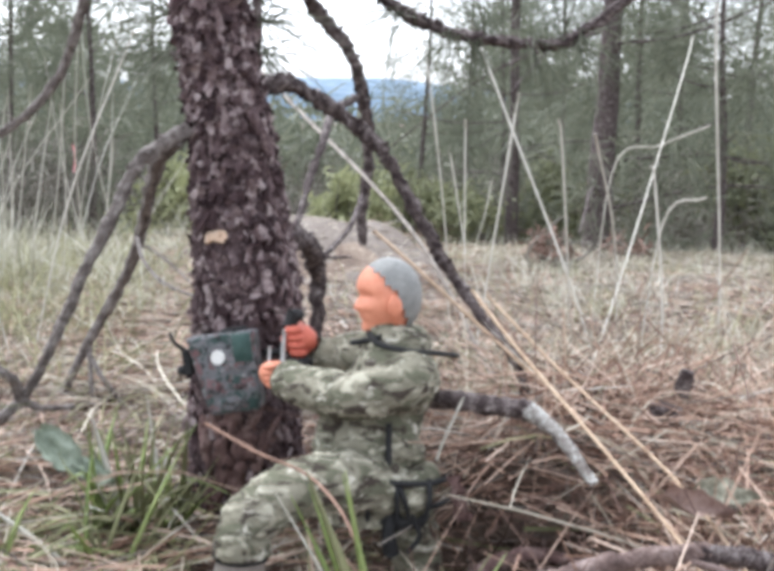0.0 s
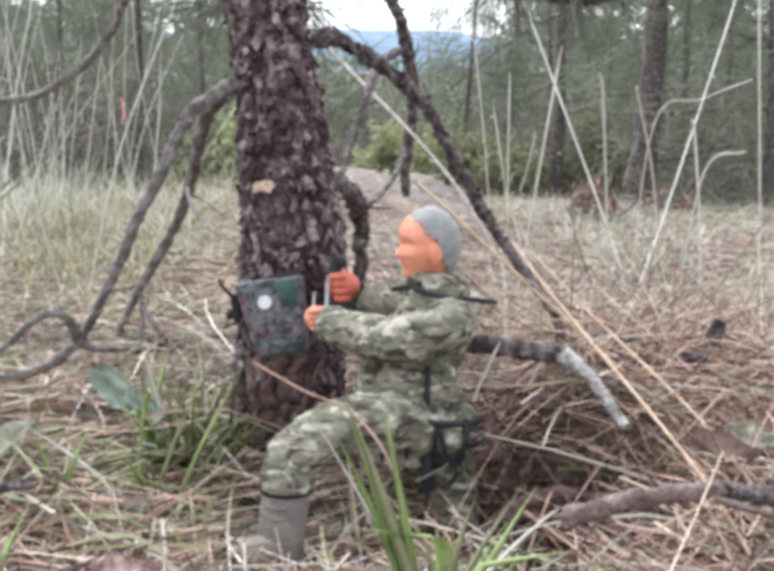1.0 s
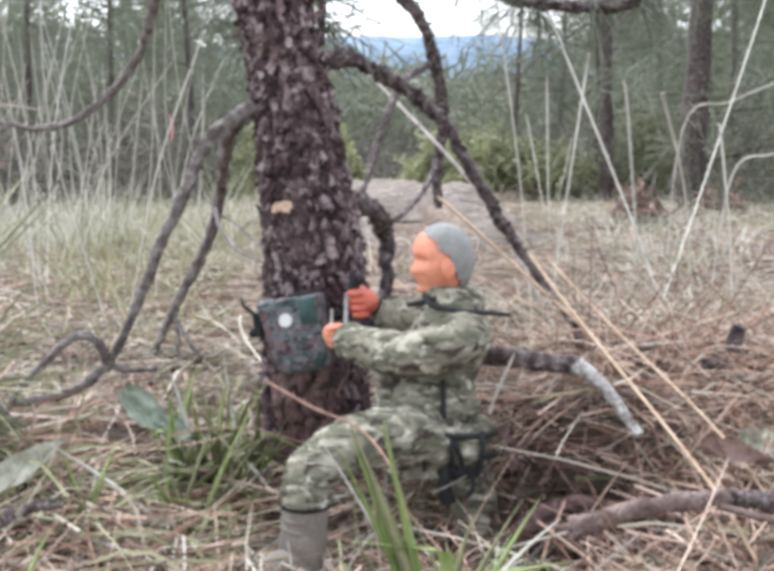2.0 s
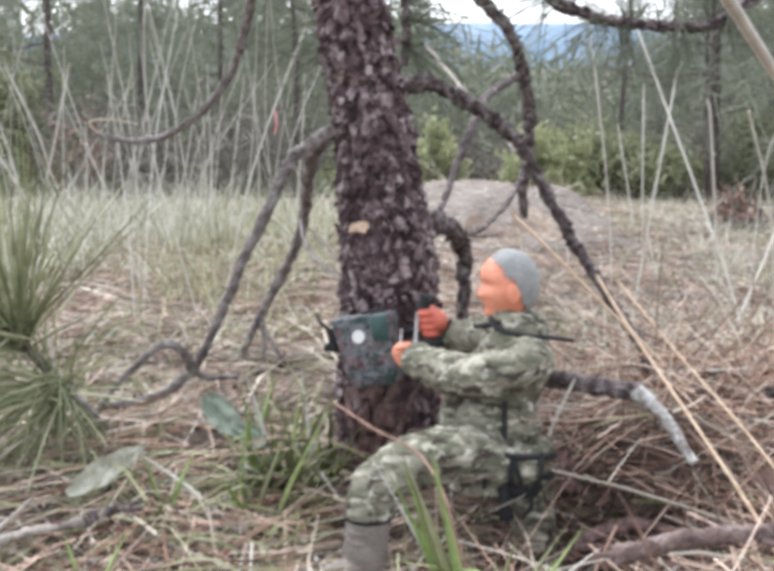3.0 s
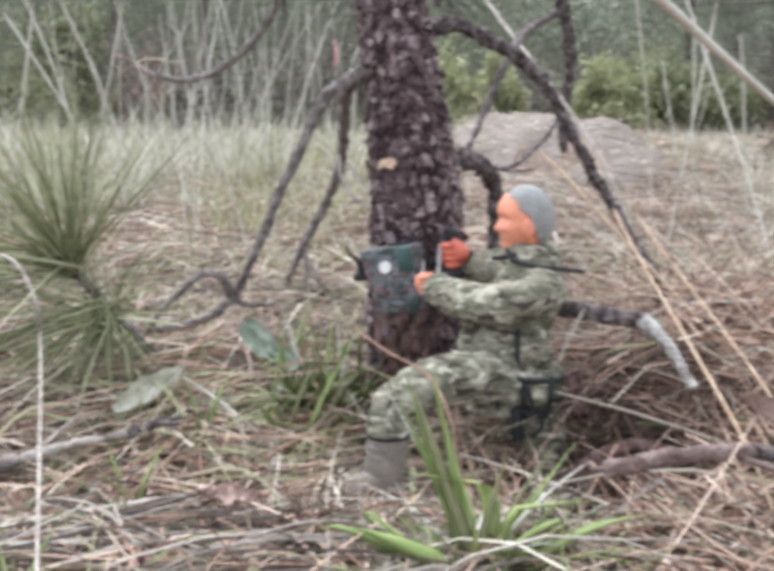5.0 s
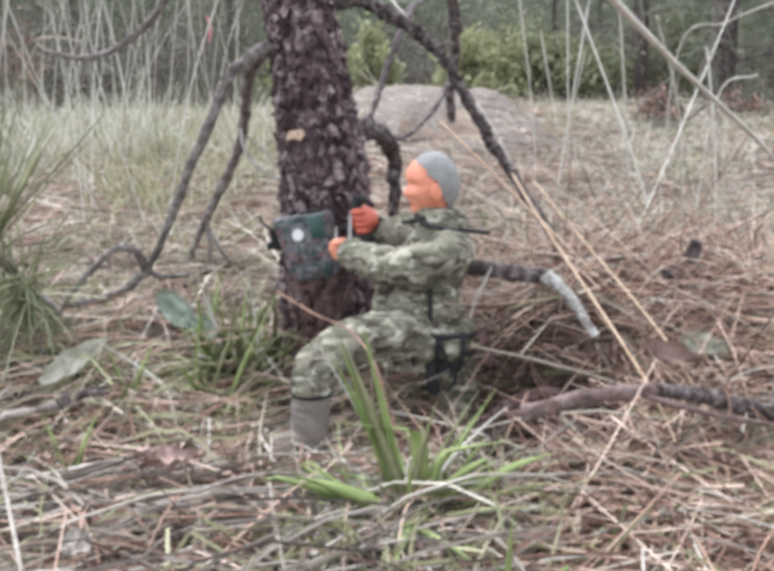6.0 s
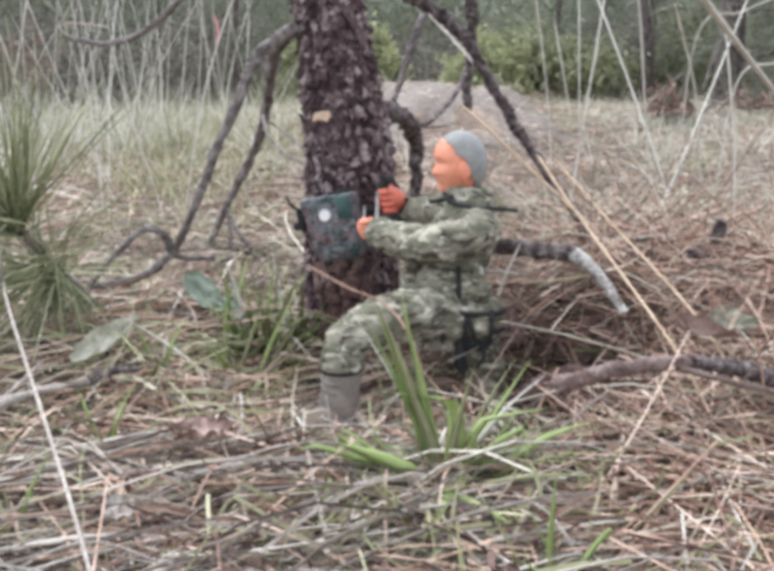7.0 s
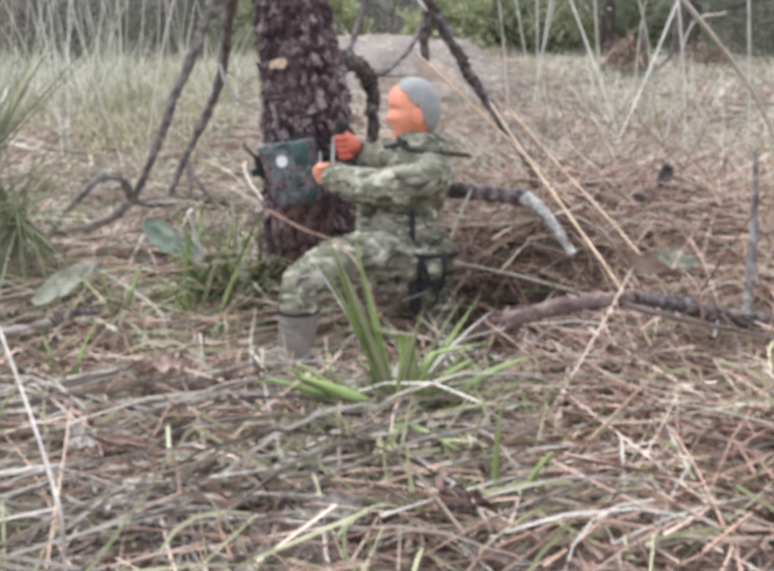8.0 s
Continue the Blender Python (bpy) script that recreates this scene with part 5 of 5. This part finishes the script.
seedling("pine_seedling", (-0.133, 0.02, 0.075), [((-0.168, -0.012, 0.134), (-0.15, -0.15, 0.9), 60, 0.112), ((-0.166, -0.012, 0.132), (-0.75, -0.15, 0.45), 44, 0.115), ((-0.165, -0.012, 0.13), (0.35, -0.2, 0.85), 24, 0.1),
                                                  ((-0.167, -0.012, 0.13), (-0.95, -0.15, -0.05), 30, 0.1), ((-0.148, -0.008, 0.108), (0.3, -0.35, -0.45), 34, 0.065), ((-0.15, -0.008, 0.11), (0.3, -0.2, 0.45), 18, 0.075),
                                                  ((-0.15, -0.01, 0.105), (-0.35, -0.5, -0.4), 44, 0.072), ((-0.155, -0.012, 0.108), (-0.9, -0.3, -0.25), 40, 0.085)],
         "young pine seedling with long green needles")


# ---- leaves ----
def leaf(name, centre, size, turn, mat, label, curl=0.35, seed=0):
    bm = bmesh.new()
    n, m = 20, 11
    g = [[None] * m for _ in range(n)]
    under = [[None] * m for _ in range(n)]
    for i in range(n):
        s = i / (n - 1)
        w = size[1] * 0.5 * math.sin(math.pi * min(1, 0.04 + s * 0.95) ** 0.8) * (1 + 0.28 * noise.noise(Vector((s * 7, seed * 3.7, 0)))) + 0.0002
        for j in range(m):
            u = j / (m - 1) * 2 - 1
            z = curl * size[1] * (u * u * 0.6 + 0.5 * (s - 0.5) ** 2 - 0.1 * abs(u)) + 0.004 * noise.noise(Vector((s * 5, u * 1.8, seed))) + 0.0012 * noise.noise(Vector((s * 14, u * 5, seed)))
            q = turn @ Vector(((s - 0.5) * size[0], u * w, z))
            g[i][j] = bm.verts.new(Vector(centre) + q)
            under[i][j] = bm.verts.new(Vector(centre) + q - turn.to_3x3() @ Vector((0, 0, 0.0004)))
    for lay, fl in ((g, False), (under, True)):
        for i in range(n - 1):
            for j in range(m - 1):
                f = (lay[i][j], lay[i + 1][j], lay[i + 1][j + 1], lay[i][j + 1])
                bm.faces.new(f[::-1] if fl else f)
    for i in range(n - 1):
        for j in (0, m - 1):
            bm.faces.new((g[i][j], under[i][j], under[i + 1][j], g[i + 1][j]))
    tagged(part(name, bm, mat), label, "leaf")


leaf("dead_leaf", (-0.1125, -0.062, 0.0835), (0.042, 0.0115), pose(0, 0, 0, 52, -24, 32), LEAFDEAD, "grey-green dry curled leaf on needle litter", curl=0.2, seed=1)
leaf("green_leaf", (-0.07, 0.012, 0.084), (0.033, 0.014), pose(0, 0, 0, 48, 38, -30), LEAFGREEN, "bluish green broad leaf beside a grass tuft", curl=0.5, seed=2)
leaf("green_leaf", (-0.058, 0.008, 0.077), (0.026, 0.012), pose(0, 0, 0, 45, 20, -20), LEAFGREEN, "bluish green broad leaf beside a grass tuft", seed=5)
leaf("brown_leaf", (0.173, -0.12, 0.0975), (0.027, 0.009), pose(0, 0, 0, 55, 14, -12), LEAFRED, "reddish brown dry curled leaf above the fallen branch", curl=1.5, seed=3)
leaf("dead_leaf", (0.197, -0.095, 0.094), (0.026, 0.011), pose(0, 0, 0, 48, 8, -10), LEAFDEAD, "pale grey-green curled leaf on needles", seed=6)
leaf("dead_leaf", (-0.2, -0.09, 0.076), (0.044, 0.016), pose(0, 0, 0, 45, -8, 10), PALELEAF, "pale pinkish brown dry leaf", seed=7)
leaf("brown_leaf", (-0.05, -0.17, 0.0755), (0.02, 0.01), pose(0, 0, 0, 25, 10, 20), LEAFRED, "rusty brown leaf in the litter", seed=8)
leaf("brown_leaf", (-0.062, -0.165, 0.0755), (0.018, 0.009), pose(0, 0, 0, 15, 20, 120), LEAFRED, "rusty brown leaf in the litter", seed=9)
leaf("dead_leaf", (0.02, -0.3, 0.0715), (0.018, 0.01), pose(0, 0, 0, 35, 0, 15), GREYWOOD, "tan dry leaf in the litter", seed=10)
leaf("brown_leaf", (0.062, -0.3, 0.0725), (0.018, 0.008), pose(0, 0, 0, 25, 5, -25), LEAFRED, "rusty brown leaf in the litter", seed=11)
leaf("brown_leaf", (0.052, -0.25, 0.07), (0.018, 0.01), pose(0, 0, 0, 25, 5, 65), LEAFRED, "rusty brown leaf in the litter", seed=12)
leaf("dead_leaf", (-0.074, -0.25, 0.077), (0.022, 0.011), pose(0, 0, 0, 30, 10, 80), GREYWOOD, "grey dry leaf in the litter", seed=13)
leaf("dead_leaf", (0.133, -0.036, 0.112), (0.014, 0.009), pose(0, 0, 0, 30, 10, 10), LEAFDEAD, "pale dry leaf beside the lichen branch", seed=14)
leaf("brown_leaf", (0.0925, -0.068, 0.086), (0.02, 0.006), pose(0, 0, 0, 40, 75, 5), REDBARK, "dark reddish curled leaf behind the figure", curl=1.2, seed=15)
fallen("dead_stick", [([(-0.165, -0.1400, 0.0720), (-0.148, -0.1220, 0.0720), (-0.135, -0.1100, 0.0725), (-0.12, -0.1010, 0.0725), (-0.108, -0.0920, 0.0720)], 0.0024, 0.0018),
                      ([(-0.115, -0.0970, 0.0725), (-0.105, -0.0880, 0.0740), (-0.094, -0.0800, 0.0720)], 0.003, 0.0012), ([(-0.2, -0.1620, 0.0680), (-0.178, -0.1500, 0.0740), (-0.155, -0.1300, 0.0720)], 0.0042, 0.003),
                      ([(-0.15, -0.1220, 0.0730), (-0.14, -0.1070, 0.0800), (-0.136, -0.0970, 0.0830)], 0.001, 0.0005)], [GREYWOOD, DARKBRANCH, BRANCH, GREYWOOD], "broken grey dead stick lying on the litter", seed=51, rough=0.4)
fallen("bark_chunk", [([(-0.25, 0.03, 0.07), (-0.228, 0.03, 0.078), (-0.205, 0.028, 0.07)], 0.013, 0.009)], REDBARK, "dark reddish chunk of rotten wood", "wood", seed=57)
fallen("pine_cone", [([(0.2, 0.0, 0.1), (0.207, -0.004, 0.104), (0.214, -0.006, 0.102)], 0.007, 0.004)], DARKBRANCH, "dark weathered cone on the needle mound", "pine cone", seed=61)
fallen("pine_cone", [([(0.216, 0.0, 0.112), (0.217, -0.002, 0.118), (0.218, -0.003, 0.124)], 0.0045, 0.003)], DARKBRANCH, "dark weathered cone on the needle mound", "pine cone", seed=63)
fallen("rotten_root", [([(0.085, -0.075, 0.035), (0.1, -0.066, 0.05), (0.125, -0.066, 0.06), (0.15, -0.075, 0.058)], 0.004, 0.0025), ([(0.1, -0.068, 0.05), (0.118, -0.085, 0.056), (0.14, -0.1, 0.052)], 0.002, 0.0008), ([(0.09, -0.085, 0.04), (0.108, -0.1, 0.062), (0.13, -0.115, 0.07)], 0.0012, 0.0006)], REDBARK, "dark rotten root at the edge of a small pit", "root", seed=66, rough=0.5)


# ---- background pines, shrubs and brush ----
def conifer(x, y, h, r, crown, tufts, seed, reach=0.4, needle=0.09, per=24, limbs=10, bare=0, lean=(0, 0), mat=PINE, name="background_pine"):
    """A pine with trunk, limbs and many needle tufts; crown: the stretch of its height that carries tufts."""
    r4 = random.Random(seed)
    r5 = np.random.default_rng(seed)
    top = tagged(new(name), "dull green pine standing behind the clearing", "tree", "background pines")
    z0 = float(gz(x, y)) - 0.05
    bm = bmesh.new()
    ax = [(x + lean[0] * s + 0.012 * math.sin(s * 5 + seed), y + lean[1] * s, z0 + h * s) for s in np.linspace(0, 1, 7)]
    tube(bm, ax, r, r * 0.25, 12, 6, 0.12, flare=0.3, seed=seed)
    part("trunk", bm, DARKBRANCH, top)
    axs = spline(ax, 12)
    chunks = []
    for k in range(tufts):
        s = crown[0] + (crown[1] - crown[0]) * r4.random()
        c = Vector(axs[int(s * (len(axs) - 1))])
        a = r4.uniform(0, 2 * math.pi)
        ln = reach * (1.1 - 0.6 * (s - crown[0]) / (crown[1] - crown[0])) * r4.uniform(0.2, 1.0)
        e = c + Vector((math.cos(a) * ln, math.sin(a) * ln, ln * r4.uniform(-0.3, 0.4)))
        if k < limbs:
            bm = bmesh.new()
            tube(bm, [c, c.lerp(e, 0.5) + Vector((0, 0, -0.05 * ln)), e], max(r * 0.16, 0.003), 0.0016, 6, 4, seed=k)
            part("limb", bm, DARKBRANCH, top)
        b = np.tile(np.array(e)[None], (per, 1)) + r5.normal(0, needle * 0.3, (per, 3))
        d = np.array((e - c).normalized())[None] * 0.6 + r5.normal(0, 0.6, (per, 3))
        chunks.append(blades(b, d, r5.uniform(0.6, 1.1, per) * needle, np.full(per, needle * 0.03), r5.uniform(0.05, 0.3, per), r5, 2, False, 0.4, 0.05))
    for k in range(bare):
        s = r4.uniform(0.03, 0.3)
        c = Vector(axs[int(s * (len(axs) - 1))])
        a = r4.uniform(0, 2 * math.pi)
        ln = reach * r4.uniform(0.4, 1.2)
        e = c + Vector((math.cos(a) * ln, math.sin(a) * ln, ln * r4.uniform(-0.5, 0.1)))
        bm = bmesh.new()
        tube(bm, [c, c.lerp(e, 0.5) + Vector((0, 0, 0.08 * ln)), e], max(r * 0.16, 0.003), 0.0016, 6, 5, seed=k)
        part("limb", bm, DARKBRANCH, top)
    vs, fs, kk = [], [], 0
    for v, f in chunks:
        vs.append(v)
        fs.append(f + kk)
        kk += len(v)
    ob = new("crown", array_mesh("crown", np.vstack(vs), np.vstack(fs), mat))
    ob.parent = top
    return top


def shrub(x, y, size, n, mat, label, seed, leaf_l=0.02, leaf_w=0.008, name="shrub", up=0.2):
    r5 = np.random.default_rng(seed)
    top = tagged(new(name), label, "shrub", "background shrubs")
    z0 = float(gz(x, y))
    tips = []
    for k in range(16):
        a, b = r5.uniform(0, 2 * np.pi), r5.uniform(0.1, 1.25)
        q = Vector((math.cos(a) * math.sin(b) * size[0], math.sin(a) * math.sin(b) * size[0], math.cos(b) * size[1])) * r5.uniform(0.65, 1.08)
        e = Vector((x, y, z0)) + q
        tw = bmesh.new()
        tube(tw, [(x, y, z0 - 0.02), Vector((x, y, z0)) + q * 0.5 + Vector(r5.normal(0, 0.02, 3)), e], 0.004, 0.0012, 5, 3, seed=k)
        tips.append(e)
        part("stem", tw, BRUSH, top)
    if n:
        t = np.array([tips[i] for i in r5.integers(0, len(tips), n)])
        b = np.array([[x, y, z0]]) + (t - np.array([[x, y, z0]])) * r5.uniform(0.45, 1.03, (n, 1)) + r5.normal(0, size[0] * 0.1, (n, 3))
        d = r5.normal(0, 1, (n, 3)) + np.array([[0, 0, up]])
        v, f = blades(b, d, r5.uniform(0.6, 1.2, n) * leaf_l, np.full(n, leaf_w), r5.uniform(0.0, 0.3, n) + 1e-4, r5, 2, False, 0.3, 0.1)
        ob = new("foliage", array_mesh("foliage", v, f, mat))
        ob.parent = top


def polar(bearing, dist):
    return 0.0 + dist * math.sin(radians(bearing)), -0.56 + dist * math.cos(radians(bearing))


conifer(0.858, 2.0, 2.6, 0.027, (0.16, 0.5), 60, 101, reach=0.55, bare=9, lean=(0.03, 0.0))
conifer(0.905, 2.9, 2.8, 0.017, (0.14, 0.5), 60, 102, reach=0.5, bare=6, lean=(-0.03, 0))
# bearing, distance, height, tufts
for i, (be, di, h, tu) in enumerate([(-16, 3.3, 1.1, 170), (-12, 3.9, 1.5, 190), (-8.5, 4.6, 1.7, 190), (-5, 4.0, 1.2, 190), (-2, 4.8, 1.3, 170), (-20, 3.6, 1.4, 170), (-25, 4.2, 1.6, 150),
                                     (10.6, 4.6, 1.2, 60), (12.6, 5.2, 1.6, 80), (14.2, 4.3, 0.95, 170), (17, 4.8, 1.6, 190), (20.5, 3.7, 1.2, 190), (22.5, 4.5, 1.7, 190), (25.5, 3.6, 1.3, 190), (28.5, 4.3, 1.7, 170), (33, 4.2, 1.6, 150), (24, 2.7, 0.7, 120)]):
    px, py = polar(be, di)
    conifer(px, py, h, 0.013, (0.03, 1.0), int(tu * 0.95), 110 + i, reach=0.42, limbs=8, needle=0.075, per=34)
for i, (be, di, sx, sz, n, mt) in enumerate([(7.2, 3.3, 0.17, 0.2, 1300, SHRUB), (9.3, 3.7, 0.2, 0.2, 1800, DUSKLEAF), (3.5, 3.9, 0.25, 0.24, 700, BRUSH), (6.0, 4.6, 0.35, 0.36, 900, BRUSH), (1.5, 4.2, 0.3, 0.3, 800, BRUSH), (11.5, 3.6, 0.24, 0.24, 2000, DUSKLEAF), (-1, 3.2, 0.22, 0.26, 1500, SHRUB),
                                             (-6, 3.2, 0.3, 0.3, 900, BRUSH), (-10, 3.0, 0.28, 0.3, 900, BRUSH), (-14, 2.8, 0.26, 0.28, 900, BRUSH), (-18, 3.0, 0.3, 0.34, 2200, DUSKLEAF), (22, 3.0, 0.3, 0.26, 900, BRUSH), (27, 3.1, 0.3, 0.28, 2200, DUSKLEAF), (13.5, 4.0, 0.35, 0.36, 1200, BRUSH), (17, 3.9, 0.3, 0.3, 2200, DUSKLEAF), (5, 6.0, 0.6, 0.5, 1600, BRUSH), (8.5, 6.5, 0.6, 0.55, 1800, SHRUB)]):
    px, py = polar(be, di)
    shrub(px, py, (sx, sz), n, mt, {SHRUB: "low yellow-green leafy shrub", DUSKLEAF: "dark olive leafy shrub"}.get(mt, "tangled grey-brown bare brush"), 300 + i, 0.06 if mt is BRUSH else 0.026, 0.003 if mt is BRUSH else 0.01)
shrub(0.1, 2.5, (0.11, 0.22), 1500, SHRUB, "upright yellow-green leafy shrub behind the trunk", 380, 0.022, 0.009)
shrub(0.36, 2.6, (0.15, 0.2), 1800, SHRUB, "rounded yellow-green leafy shrub", 381, 0.02, 0.009)
shrub(0.53, 1.25, (0.05, 0.06), 160, REDBRUSH, "small rust-red dry brush", 390, 0.025, 0.004)
shrub(0.74, 1.5, (0.06, 0.06), 160, REDBRUSH, "small rust-red dry brush", 391, 0.025, 0.004)
shrub(-0.62, 1.8, (0.12, 0.25), 160, REDBRUSH, "thin rust-red dry brush", 392, 0.03, 0.004)

# pink marking tape on a stake far back
stake = tagged(new("marker_stake"), "thin stake with pink flagging tape", "stake")
sx_, sy_ = -0.278, 2.2
sz_ = float(gz(sx_, sy_))
bm = bmesh.new()
tube(bm, [(sx_, sy_, sz_ - 0.02), (sx_ + 0.005, sy_, sz_ + 0.12), (sx_, sy_, 0.12)], 0.004, 0.003, 6, 4)
part("pole", bm, BRUSH, stake)
bm = bmesh.new()
tube(bm, [(sx_, sy_, 0.095), (sx_ + 0.003, sy_ - 0.003, 0.13), (sx_ - 0.003, sy_, 0.155)], 0.0023, 0.0016, 6, 4, 0.3, seed=4)
part("tape", bm, TAPE, stake, "pink flagging tape")


# far woods
def far_woods():
    r6 = np.random.default_rng(77)
    n = 8500
    be = r6.uniform(-34, 46, n)
    di = 5.5 * (26 / 5.5) ** r6.uniform(0, 1, n)
    gap = np.exp(-(((be - 6.8) / 6.0) ** 4))
    top_el = (2.2 + 2.0 * np.sin(be * 0.9 + 1.0) + 1.6 * np.sin(be * 2.3) + 1.4 * np.sin(be * 5.1)) * (1 - gap) + (-0.9 + 0.5 * np.sin(be * 3.1)) * gap
    x, y = di * np.sin(np.radians(be)), -0.56 + di * np.cos(np.radians(be))
    g = gz(x, y)
    top_z = 0.25 + di * np.tan(np.radians(top_el))
    z = g + (np.maximum(top_z - g, 0.05)) * r6.uniform(0, 1, n) ** 0.8
    per = 6
    b = np.repeat(np.stack([x, y, z], 1), per, 0) + r6.normal(0, 1, (n * per, 3)) * np.repeat(di, per)[:, None] * 0.012
    d = r6.normal(0, 1, (n * per, 3)) + np.array([[0, 0, 0.3]])
    s = np.repeat(di, per)
    return blades(b, d, s * r6.uniform(0.014, 0.03, n * per), s * 0.0028, np.full(n * per, 0.1), r6, 1, False, 0.4, 0.0)


stuff("far_woods", [far_woods()], PINE, "grey-green woods beyond the clearing, haze put into their colour", "woods")
